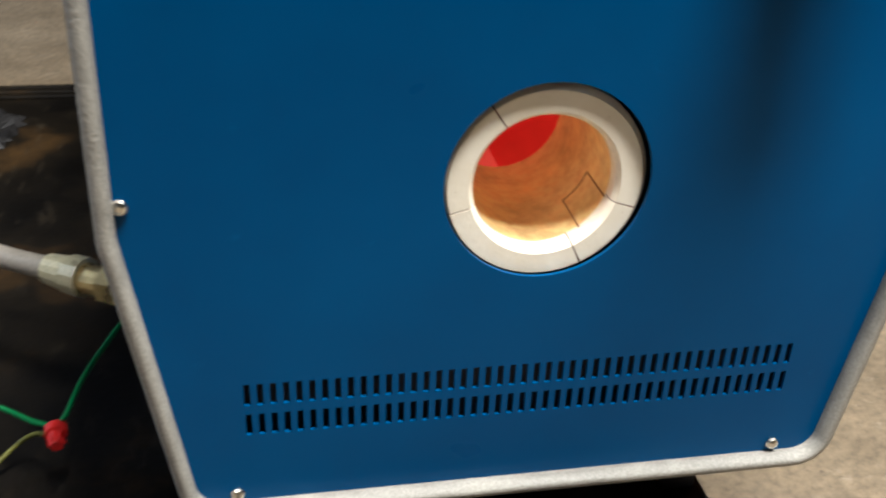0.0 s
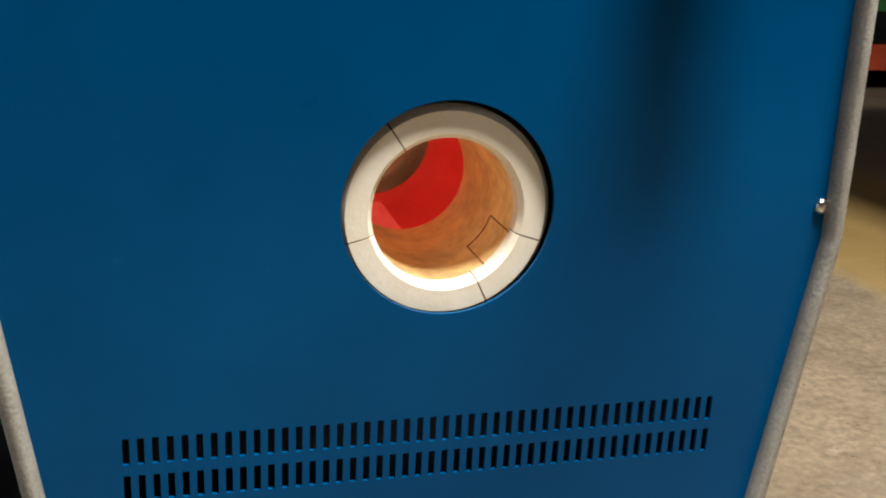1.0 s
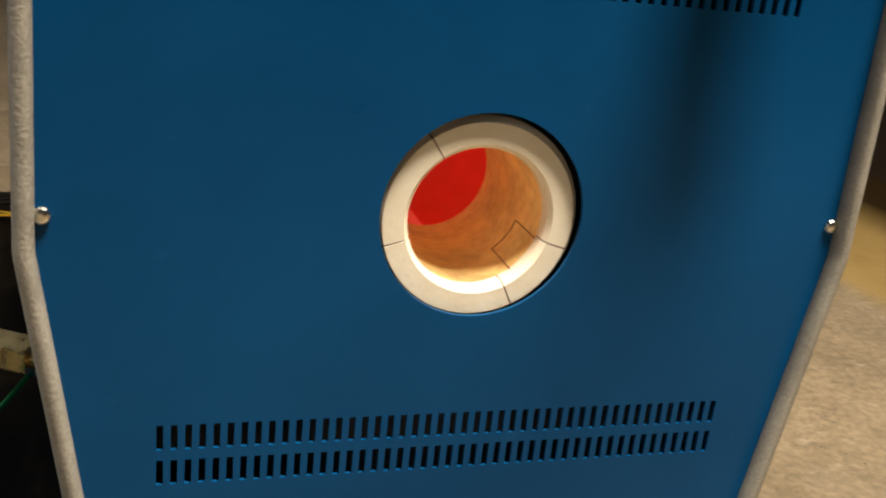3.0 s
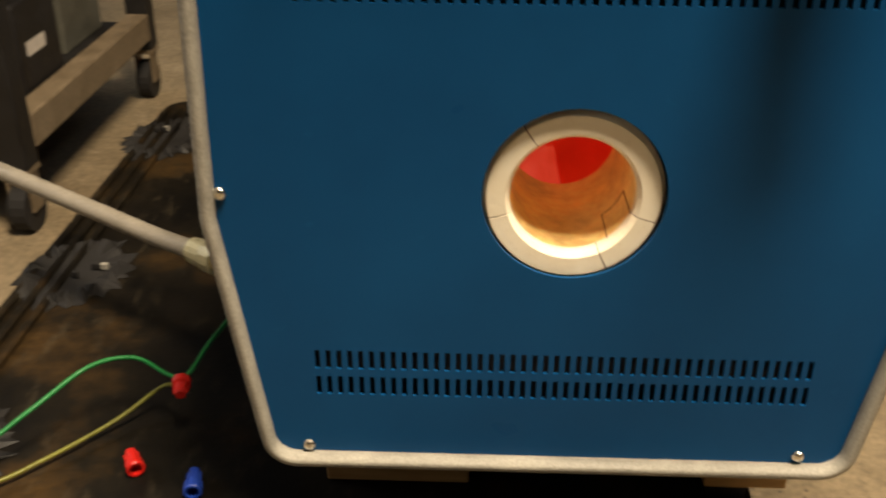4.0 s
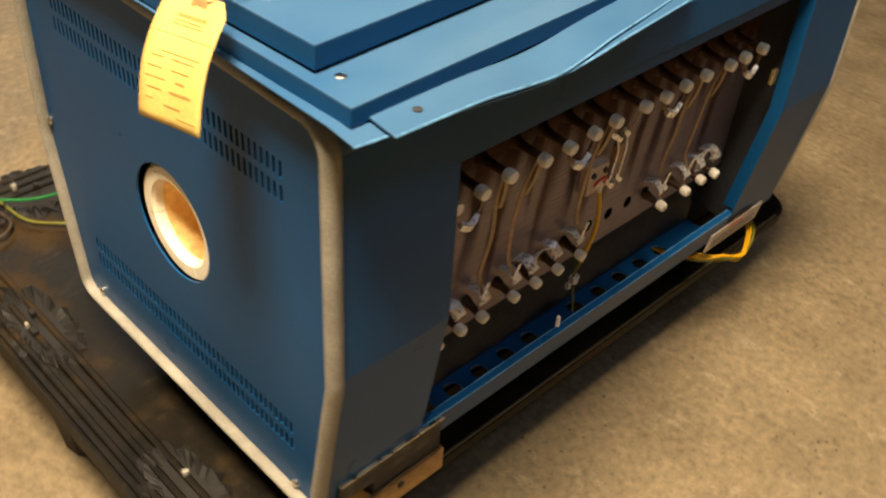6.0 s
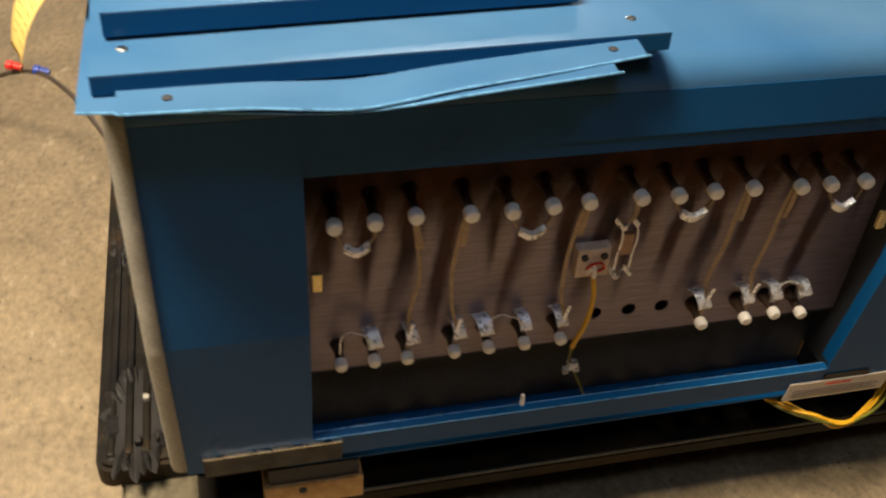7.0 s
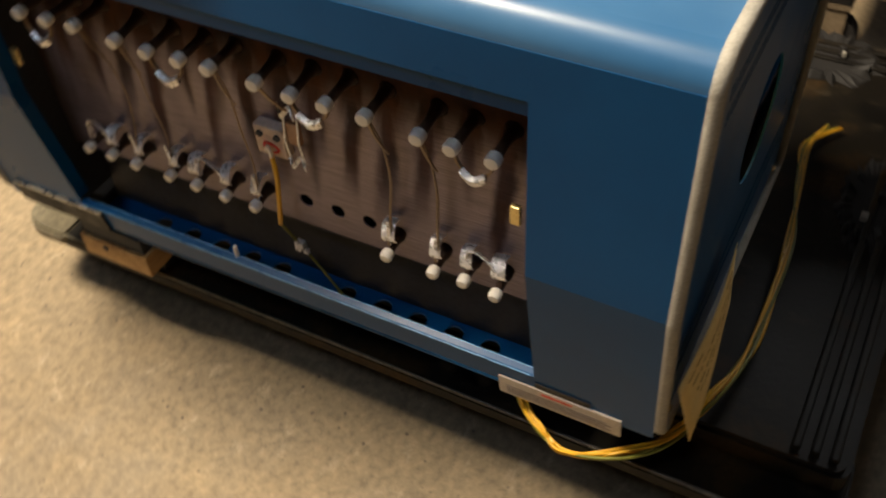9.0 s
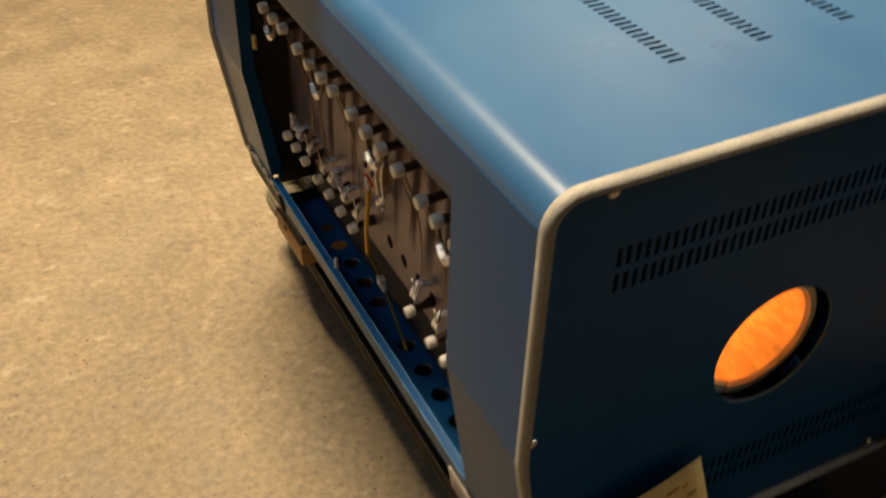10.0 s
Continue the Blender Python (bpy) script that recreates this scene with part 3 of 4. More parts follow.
holes = [circle(y + 0.001, z + 0.002, 0.0100, 16) for y, z in UP] + [circle(y, 0.377, 0.0085, 12) for y in LOW] + [circle(y, 0.3765, 0.0088, 14) for y in (0.472, 0.514, 0.555)]
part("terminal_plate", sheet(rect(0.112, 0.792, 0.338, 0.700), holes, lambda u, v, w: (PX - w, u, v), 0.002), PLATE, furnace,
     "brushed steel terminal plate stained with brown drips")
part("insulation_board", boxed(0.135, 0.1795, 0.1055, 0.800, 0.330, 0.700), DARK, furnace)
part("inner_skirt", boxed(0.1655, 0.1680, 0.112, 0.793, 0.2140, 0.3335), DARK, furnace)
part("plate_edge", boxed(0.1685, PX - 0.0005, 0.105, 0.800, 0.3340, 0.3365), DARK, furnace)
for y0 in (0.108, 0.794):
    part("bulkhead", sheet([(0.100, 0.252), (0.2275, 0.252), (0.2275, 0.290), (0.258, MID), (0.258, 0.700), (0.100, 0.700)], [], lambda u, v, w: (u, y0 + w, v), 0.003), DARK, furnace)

for y_, z_ in ((0.1510, 0.517), (0.7560, 0.521)):
    part("tab", boxed(0.248, 0.2535, y_ - 0.005, y_ + 0.005, z_ - 0.011, z_ + 0.011, bevel=0.001), BRASS, furnace, "small brass tab")

# ceramic knobs
knob = lathe([(0.0052, 0.0400), (0.0074, 0.0412), (0.0078, 0.0490), (0.0068, 0.0520), (0.0028, 0.0526)], 14, "X")
knob_mesh = bpy.data.meshes.new("knob")
for f in knob.faces:
    f.smooth = False
knob.to_mesh(knob_mesh)
knob.free()
knob_mesh.materials.append(PORCELAIN)
sleeve = lathe([(0.0094, -0.012), (0.0090, 0.005), (0.0066, 0.009), (0.0050, 0.020), (0.0048, 0.0410)], 14, "X")
sleeve_mesh = bpy.data.meshes.new("sleeve")
sleeve.to_mesh(sleeve_mesh)
sleeve.free()
sleeve_mesh.materials.append(SOOT)
small = lathe([(0.0048, 0.0265), (0.0068, 0.0280), (0.0072, 0.0350), (0.0058, 0.0385), (0.002, 0.0390)], 12, "X")
small_mesh = bpy.data.meshes.new("knob")
small.to_mesh(small_mesh)
small.free()
small_mesh.materials.append(PORCELAIN)
neck = lathe([(0.0072, -0.006), (0.0070, 0.008), (0.0050, 0.014), (0.0046, 0.0275)], 12, "X")
neck_mesh = bpy.data.meshes.new("sleeve")
neck.to_mesh(neck_mesh)
neck.free()
neck_mesh.materials.append(SOOT)
rng = random.Random(4)
for y, z in UP:
    tilt = Matrix.Rotation(radians(rng.uniform(0, 4)), 4, "Y") @ Matrix.Rotation(radians(rng.uniform(-3, 3)), 4, "Z")
    share("terminal", knob_mesh, furnace, Matrix.Translation((PX - 0.004, y, z + 0.002)) @ tilt, "white porcelain terminal knob")
    share("sleeve", sleeve_mesh, furnace, Matrix.Translation((PX - 0.004, y + 0.0005, z + 0.002)) @ tilt, "black sleeve")
for y in LOW:
    z = 0.3735 + rng.uniform(-0.0015, 0.0015) - 0.004 * (y > 0.5)
    seat = Matrix.Translation((PX - 0.003, y, z + 0.004)) @ Matrix.Rotation(radians(rng.uniform(4, 12)), 4, "Y")
    share("terminal", small_mesh, furnace, seat, "small white porcelain terminal knob")
    share("sleeve", neck_mesh, furnace, seat, "dark sleeve of a small terminal")

FRONT = 0.243


def clip(y, z, w=0.014, h=0.017):
    """A crimped foil clip bent over a terminal."""
    pts = [(PX + 0.002, y - w * 0.2, z + h), (PX + 0.016, y - w * 0.1, z + h + 0.004), (PX + 0.026, y + w * 0.1, z + h * 0.4), (PX + 0.024, y + w * 0.2, z - h * 0.1)]
    part("clip", ribbon(pts, w, 0.0012, (0, 1, 0.15), 4), FOIL, furnace, "crimped aluminium clip")


def strap(ya, za, yb, zb, drop):
    """A flat foil strap that sags between two knobs."""
    ym, zm = (ya + yb) / 2, (za + zb) / 2 - drop
    pts = [(FRONT - 0.006, ya, za - 0.004), (FRONT - 0.006, ya + (ym - ya) * 0.18, za - drop * 0.62), (FRONT - 0.004, ym, zm),
           (FRONT - 0.006, yb - (yb - ym) * 0.18, zb - drop * 0.62), (FRONT - 0.006, yb, zb - 0.004)]
    s = part("strap", ribbon(pts, 0.0045, 0.0022, (1, 0, 0.3), 6), NICKEL, furnace, "bent strap of element wire")
    mid = [(FRONT - 0.004, ym - (ym - ya) * 0.62, zm + drop * 0.16), (FRONT - 0.002, ym, zm - 0.001), (FRONT - 0.004, ym + (yb - ym) * 0.62, zm + drop * 0.16)]
    part("crimp", ribbon(mid, 0.009, 0.0060, (0.35, 0, 1), 6), FOIL, furnace, "shiny crimp")


strap(UP[0][0], UP[0][1], UP[1][0], UP[1][1], 0.030)
strap(UP[4][0], UP[4][1], UP[5][0], UP[5][1], 0.030)
strap(UP[8][0], UP[8][1], UP[9][0], UP[9][1], 0.028)
strap(UP[12][0], UP[12][1], UP[13][0], UP[13][1], 0.030)


def lead(k, m, bow):
    """A twisted element strip from an upper knob down to a lower one, with its cut end standing proud."""
    y0, z0 = UP[k]
    y1, z1 = LOW[m], 0.380
    ym, zm = y0 + (y1 - y0) * 0.45 + bow, (z0 + z1) / 2
    part("lead", ribbon([(FRONT - 0.008, y0, z0 - 0.005), (FRONT - 0.014, y0 + 0.002 + bow * 0.3, z0 - 0.030), (PX + 0.024, y0 + 0.005 + bow * 0.6, z0 - 0.055)], 0.0050, 0.0013, (0.3, 1, 0), 6), NICKEL, furnace, "flat element strip")
    part("lead", ribbon([(FRONT - 0.012, y0 - 0.001, z0 - 0.006), (PX + 0.024, y0 + bow * 0.5, z0 - 0.045), (PX + 0.018, ym, zm), (PX + 0.015, y1 + bow * 0.3, z1 + 0.045), (PX + 0.022, y1 + 0.003, z1 + 0.020), (PX + 0.024, y1, z1 - 0.001)],
                        0.0042, 0.0013, (0.6, 1, 0), 6), NICKEL, furnace, "twisted element strip")
    part("lead", ribbon([(PX + 0.023, y1 + 0.001, z1), (PX + 0.025, y1 + 0.003, z1 + 0.022), (PX + 0.028, y1 + 0.005, z1 + 0.040)], 0.0036, 0.0013, (0.2, 1, 0), 5), FOIL, furnace, "bright cut end of a strip")


for k, m_, bow in ((2, 2, 0.012), (3, 3, -0.006), (6, 6, -0.004), (10, 7, 0.006), (11, 8, 0.004)):
    lead(k, m_, bow)
for i, y in enumerate(LOW):
    if i not in (0,):
        clip(y + (0.006 if i in (2, 3) else -0.004 if i in (4,) else 0.0), 0.388, 0.013 + 0.003 * (i % 3 == 1), 0.012)


def bridge(ya, yb):
    """A foil strip bridging two lower terminals."""
    pts = [(PX + 0.020, ya, 0.380), (PX + 0.020, ya + 0.002, 0.404), (PX + 0.022, ya + (yb - ya) * 0.3, 0.413), (PX + 0.022, (ya + yb) / 2, 0.410),
           (PX + 0.024, yb - (yb - ya) * 0.2, 0.405), (PX + 0.020, yb, 0.386)]
    part("strap", ribbon(pts, 0.010, 0.0014, (0.75, 0, 0.7), 6), FOIL, furnace, "creased aluminium strip")


for a, b in ((0, 1), (4, 5), (9, 10)):
    bridge(LOW[a], LOW[b])

# thermocouple block and fuse link
tb = part("terminal_block", boxed(PX, PX + 0.014, 0.4325, 0.4705, 0.4470, 0.4860, bevel=0.0015), BEIGE, furnace, "beige ceramic thermocouple block with two screws")
for yy in (0.4405, 0.4625):
    b2 = bmesh.new()
    rod(b2, (PX + 0.0135, yy, 0.4755), (PX + 0.0165, yy, 0.4755), 0.0040)
    part("screw", b2, DARK, tb)
part("wire", tube([(PX + 0.0155, 0.4440, 0.4600), (PX + 0.019, 0.4490, 0.4690), (PX + 0.019, 0.4590, 0.4690), (PX + 0.0165, 0.4640, 0.4600), (PX + 0.0155, 0.4560, 0.4540)], 0.0014, 6), RED, tb, "red wire")
part("wire", tube([(PX + 0.0155, 0.4450, 0.4540), (PX + 0.019, 0.4510, 0.4640), (PX + 0.019, 0.4530, 0.4560), (PX + 0.018, 0.4530, 0.4450)], 0.0024, 6), PORCELAIN, tb, "white wire")
part("thermocouple_wire", tube([(PX + 0.018, 0.453, 0.449), (PX + 0.021, 0.456, 0.425), (PX + 0.023, 0.453, 0.390), (PX + 0.019, 0.443, 0.345)], 0.0029, 8), YELLOW, furnace, "yellow insulated wire")
part("thermocouple_wire", tube([(PX + 0.019, 0.443, 0.345), (PX + 0.010, 0.447, 0.318), (PX + 0.004, 0.457, 0.292), (PX - 0.003, 0.476, 0.248), (PX - 0.010, 0.492, 0.205)], 0.0018, 6), OLIVE, furnace, "thin dark yellow wire")
con = bmesh.new()
box(con, PX + 0.002, PX + 0.011, 0.448, 0.460, 0.296, 0.308, 0.0012)
box(con, PX + 0.001, PX + 0.007, 0.444, 0.451, 0.287, 0.296, 0.001)
box(con, PX + 0.003, PX + 0.008, 0.457, 0.464, 0.289, 0.298, 0.001)
part("connector", con, FOIL, furnace, "small metal connector")
fz = part("fuse_link", boxed(PX + 0.008, PX + 0.015, 0.4780, 0.4930, 0.4740, 0.5020, bevel=0.001), BROWN, furnace, "brown fuse link between foil clips")
for pts in (((0.470, 0.520), (0.478, 0.514), (0.486, 0.522), (0.493, 0.515)), ((0.473, 0.453), (0.480, 0.446), (0.488, 0.455), (0.496, 0.447))):
    part("clip", ribbon([(PX + (0.010, 0.019, 0.013, 0.019)[i], y_, z_) for i, (y_, z_) in enumerate(pts)], 0.008, 0.0015, (0.3, 0, 1), 4), FOIL, fz, "creased foil clip")
for y_ in (0.477, 0.494):
    part("lead", tube([(PX + 0.013, y_, 0.516), (PX + 0.017, y_ + 0.001, 0.498), (PX + 0.017, y_ - 0.001, 0.478), (PX + 0.014, y_, 0.450)], 0.0013, 6), FOIL, fz)
part("lead", ribbon([(FRONT - 0.008, 0.474, 0.566), (FRONT - 0.016, 0.480, 0.545), (PX + 0.016, 0.484, 0.520)], 0.0050, 0.0012, (0, 1, 0.2), 6), NICKEL, fz)

# name plate and data label on the lower apron
def on_apron(y0, y1, z0, z1, proud):
    bm = bmesh.new()
    vs = [bm.verts.new(on_side(u, v, -w)) for w in (0.0004, proud) for u, v in ((y0, z0), (y1, z0), (y1, z1), (y0, z1))]
    for q in ((0, 1, 2, 3), (4, 5, 6, 7), (0, 1, 5, 4), (1, 2, 6, 5), (2, 3, 7, 6), (3, 0, 4, 7)):
        bm.faces.new([vs[i] for i in q])
    return bm


plate_a = part("name_plate", on_apron(0.022, 0.173, 0.242, 0.2762, 0.004), NAMEPLATE, furnace, "black name plate with a bright top edge")
part("bright_edge", on_apron(0.022, 0.173, 0.2763, 0.2788, 0.0045), STEEL, plate_a)
for y0, y1 in ((0.052, 0.067), (0.071, 0.093), (0.099, 0.125)):
    part("print_bar", on_apron(y0, y1, 0.2560, 0.2600, 0.0045), DARK, plate_a)
label_b = part("data_label", on_apron(0.732, 0.873, 0.2250, 0.2595, 0.003), PLATEWHITE, furnace, "pale data label with fine grey print")
part("print_bar", on_apron(0.783, 0.818, 0.2510, 0.2545, 0.0034), RED, label_b, "red heading bar")
for i in range(4):
    part("print_bar", on_apron(0.741, 0.863 - 0.006 * (i % 2), 0.2305 + i * 0.0044, 0.2326 + i * 0.0044, 0.0034), PLATEINK, label_b)
part("label_strip", on_apron(0.776, 0.838, 0.2618, 0.2700, 0.002), NAMEPLATE, furnace, "small black rating strip")

# ---- the bore ----
def ring_piece(a0, a1, r0, r1, y0, y1, s_, n):
    bm = bmesh.new()
    rings = []
    for i in range(n + 1):
        a = a0 + (a1 - a0) * i / n
        c, s = math.cos(a), math.sin(a)
        pts = ((r0 + 0.003, y0), (r1 - 0.0040, y0), (r1, y0 + s_ * 0.005), (r1, y1), (r0, y1), (r0, y0 + s_ * 0.004))
        rings.append([bm.verts.new((r * c, y, RZ + r * s)) for r, y in pts])
    for A, B in zip(rings, rings[1:]):
        for k in range(6):
            bm.faces.new((A[k], A[(k + 1) % 6], B[(k + 1) % 6], B[k]))
    bm.faces.new(rings[0])
    bm.faces.new(rings[-1])
    return bm


CUTS = [radians(a) for a in (-64, -17, 125, 196, 296)]
RZ = CZ - 0.0040


def pipe(profile, n=44):
    bm = lathe(profile, n, "Y")
    bmesh.ops.delete(bm, geom=[f for f in bm.faces if len(f.verts) > 4], context="FACES_ONLY")
    bmesh.ops.translate(bm, verts=bm.verts[:], vec=(0, 0, RZ))
    return bm


for near, deep, s_ in ((0.0060, 0.135, 1), (LEN - 0.018, LEN - 0.150, -1)):
    for a0, a1 in zip(CUTS, CUTS[1:]):
        part("ring_segment", ring_piece(a0 + 0.009, a1 - 0.009, 0.0470 if s_ > 0 else 0.0575, 0.0680 if s_ > 0 else 0.0715, near + s_ * rng.uniform(0, 0.0006), deep, s_, max(4, int((a1 - a0) * 9))), FIBRE, furnace,
             "cream refractory ring segment with a dark joint")
    part("joint_mortar", pipe([(0.0476 if s_ > 0 else 0.058, near + s_ * 0.0045), (0.0510 if s_ > 0 else 0.062, near + s_ * 0.0007), (0.0637, near + s_ * 0.0007), (0.0674, near + s_ * 0.0056), (0.0668, deep - s_ * 0.002), (0.0476 if s_ > 0 else 0.058, deep - s_ * 0.002), (0.0476 if s_ > 0 else 0.058, near + s_ * 0.005)]), MORTAR, furnace, "brown stained joints")
BORE = surface("stained_glow_bore", (0.74, 0.54, 0.22), 0.5, 0, 0.35, 30, 130, 0.5)
# Faint emission stands in for lamp light on the near bore wall.
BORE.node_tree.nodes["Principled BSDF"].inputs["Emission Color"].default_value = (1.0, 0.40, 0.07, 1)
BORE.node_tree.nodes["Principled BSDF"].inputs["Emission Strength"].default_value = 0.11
part("bore_sleeve", pipe([(0.0466, 0.0185), (0.0462, 0.135)]), BORE, furnace, "orange-brown stained bore with lamp light painted in as faint glow", smooth=True)
WARMBORE = surface("cracked_orange_glow_bore", (0.82, 0.52, 0.20), 0.7, 0, 0.5, 22, 130, 0.5, 0.1, (1, 0.4, 1))
# Emission paints in the orange light that fills the far bore.
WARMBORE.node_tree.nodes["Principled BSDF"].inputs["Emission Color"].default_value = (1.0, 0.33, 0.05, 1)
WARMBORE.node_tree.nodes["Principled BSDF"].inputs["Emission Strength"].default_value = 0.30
part("bore_sleeve", pipe([(0.0570, LEN - 0.022), (0.0560, LEN - 0.150)]), WARMBORE, furnace, "far bore wall with orange light painted in as glow", smooth=True)
for a, y0, y1 in ((-19, 0.016, 0.055), (-52, 0.016, 0.055)):
    b = bmesh.new()
    ca, sa = 0.0462 * math.cos(radians(a)), RZ + 0.0462 * math.sin(radians(a))
    rod(b, (ca, y0, sa), (ca, y1, sa), 0.00045, n=6)
    part("bore_joint", b, BOREJOINT, furnace, "dark joint line in the bore")
part("bore_joint", tube([(0.0462 * math.cos(radians(a)), 0.055, RZ + 0.0462 * math.sin(radians(a))) for a in (-52, -41, -30, -19)], 0.00045, 6, 4), BOREJOINT, furnace, "dark joint line in the bore")
part("bore_liner", pipe([(0.0500, 0.136), (0.0500, 0.262)]), REDGLOW, furnace, "inner liner with dull red light put in as glow", smooth=True)
# Dark stretch painted in where the bore lies unlit.
part("bore_liner", pipe([(0.0500, 0.2625), (0.0500, 0.440)]), SOOT, furnace, "inner liner painted dark where the bore is unlit", smooth=True)
part("bore_liner", pipe([(0.0500, 0.4405), (0.0500, 0.610)]), FIBRE, furnace, "cream inner liner", smooth=True)
part("bore_liner", pipe([(0.0500, 0.6105), (0.0500, LEN - 0.151)]), ORANGEGLOW, furnace, "inner liner with orange light put in as glow", smooth=True)
# Unseen dark cylinder, added to keep the liner glow from the vent slots.
part("glow_shield", pipe([(0.0720, 0.030), (0.100, 0.030), (0.100, LEN - 0.030), (0.0720, LEN - 0.030), (0.0720, 0.030)]), DARK, furnace, smooth=False)

# patch of light on the liner floor, put in as a pale glowing strip
PALEGLOW = glow_liner("pink_glowing_liner", (1.0, 0.075, 0.03), 0.50)
bm = bmesh.new()
rows = [[bm.verts.new((r_ * math.cos(radians(a_)), y_, RZ + r_ * math.sin(radians(a_)))) for a_ in range(-150, -80, 7)] for r_, y_ in ((0.0494, 0.137), (0.0492, 0.160), (0.0492, 0.215), (0.0494, 0.230))]
for A, B in zip(rows, rows[1:]):
    for k in range(len(A) - 1):
        bm.faces.new((A[k], A[k + 1], B[k + 1], B[k]))
part("bore_liner", bm, PALEGLOW, furnace, "pale pink patch of light on the liner floor, painted as glow", smooth=True)

# conduit on the hidden side
hose = thing("conduit", "grey flexible conduit with a white and brass gland", "conduit")
HP = [(-0.362, 0.259, 0.299), (-0.42, 0.295, 0.298), (-0.50, 0.340, 0.305), (-0.65, 0.425, 0.317), (-0.85, 0.535, 0.335), (-1.02, 0.62, 0.37), (-1.15, 0.70, 0.45)]
part("hose", tube(HP, 0.0125, 14, 16, lambda i, n: 0.0102 + 0.0006 * (i % 2)), HOSE, hose, smooth=True)
g = bmesh.new()
rod(g, (-0.244, 0.183, 0.303), (-0.293, 0.214, 0.3015), 0.0105, n=14)
rod(g, (-0.288, 0.211, 0.3015), (-0.318, 0.230, 0.3008), 0.0175, n=6)
rod(g, (-0.317, 0.229, 0.3008), (-0.340, 0.244, 0.3002), 0.0140, n=16)
part("gland", g, BRASS, hose, "pale brass gland")
g = bmesh.new()
rod(g, (-0.336, 0.242, 0.3002), (-0.350, 0.251, 0.2998), 0.0185, 0.0180, n=12)
rod(g, (-0.349, 0.250, 0.2998), (-0.370, 0.264, 0.2992), 0.0165, 0.0140, n=16)
part("nut", g, surface("pale_cast_nut", (0.46, 0.42, 0.26), 0.4, 0.2, 0.2, 60, 300, 0.1), hose, "pale yellow compression nut")

# ---- covers stacked on the furnace ----
def folded_tray(name, label, x0, x1, y0, y1, z0, z1, yaw, holes=(), t=0.0016):
    """A shallow sheet cover with its rim folded down."""
    th = thing(name, label, "cover", "loose covers")
    cx, cy = (x0 + x1) / 2, (y0 + y1) / 2
    M = Matrix.Translation((cx, cy, 0)) @ Matrix.Rotation(radians(yaw), 4, "Z") @ Matrix.Translation((-cx, -cy, 0))
    bm = sheet(rect(x0, x1, y0, y1), holes, lambda u, v, w: (u, v, z1 - w), t)
    bmesh.ops.transform(bm, matrix=M, verts=bm.verts[:])
    part("face", bm, SHEENBLUE, th)
    for a in ((x0, x0 + t, y0, y1), (x1 - t, x1, y0, y1), (x0 + t, x1 - t, y0, y0 + t), (x0 + t, x1 - t, y1 - t, y1)):
        bm = boxed(*a, z0, z1 - t - 0.0001)
        bmesh.ops.transform(bm, matrix=M, verts=bm.verts[:])
        part("rim", bm, BLUE, th)
    return th, M


tray, TM = folded_tray("end_cover", "blue folded sheet cover lying upside on the furnace", -0.214, 0.290, -0.020, 0.437, 0.7590, 0.7750, 2.0)
lid_slots = []
for v0 in (0.022, 0.046):
    lid_slots += [rect(-0.085 + i * 0.0082 - 0.002, -0.085 + i * 0.0082 + 0.002, v0 - 0.008, v0 + 0.008) for i in range(29)]
lid, LM = folded_tray("vented_cover", "blue box cover with two rows of vent slots", -0.151, 0.236, -0.012, 0.372, 0.7785, 0.7985, 3.0, lid_slots)
for bx_, by_ in ((-0.120, 0.03), (0.215, 0.05), (-0.120, 0.34), (0.210, 0.35)):
    part("spacer", boxed(bx_ - 0.008, bx_ + 0.008, by_ - 0.008, by_ + 0.008, 0.7751, 0.7968), BLACK, lid, "black corner spacer")
for bx_, by_ in ((-0.18, 0.03), (0.22, 0.06), (-0.18, 0.40), (0.22, 0.40)):
    part("spacer", boxed(bx_ - 0.01, bx_ + 0.01, by_ - 0.01, by_ + 0.01, 0.7560, 0.7733), BLACK, tray, "black corner spacer")


def hole_ring(th, M, x, y, z, mat):
    bm = lathe([(0.0046, 0), (0.0046, 0.0008), (0.0032, 0.0014)], 14)
    bmesh.ops.transform(bm, matrix=M @ Matrix.Translation((x, y, z)), verts=bm.verts[:])
    part("grommet", bm, mat, th, "bright screw hole")


hole_ring(tray, TM, 0.252, 0.004, 0.7751, STEEL)
hole_ring(tray, TM, 0.262, 0.412, 0.7751, STEEL)


def bent_cover(name, label, ys, xs, zs, x_in, z_in):
    """A thin buckled sheet whose edge hangs out past the furnace."""
    th = thing(name, label, "cover", "loose covers")
    L = smooth_path(list(zip(xs, ys, zs)), 6)
    bm = bmesh.new()
    rows = []
    for p in L:
        rows.append([bm.verts.new(q) for q in ((x_in, p.y, z_in), (x_in, p.y, z_in - 0.0012), (p.x - 0.030, p.y, p.z + 0.0030), (p.x - 0.030, p.y, p.z + 0.0018), tuple(p), (p.x, p.y, p.z - 0.0012))])
    for A, B in zip(rows, rows[1:]):
        for i, j in ((0, 2), (2, 4), (4, 5), (5, 3), (3, 1)):
            bm.faces.new((A[i], A[j], B[j], B[i]))
    for Rw in (rows[0], rows[-1]):
        bm.faces.new((Rw[0], Rw[2], Rw[3], Rw[1]))
        bm.faces.new((Rw[2], Rw[4], Rw[5], Rw[3]))
    part("sheet", bm, SHEENBLUE, th)
    part("hem", tube([(p.x, p.y, p.z - 0.0006) for p in L[::3]] + [(L[-1].x, L[-1].y, L[-1].z - 0.0006)], 0.0011, 6, 3), PALEEDGE, th, "pale folded hem along the edge")
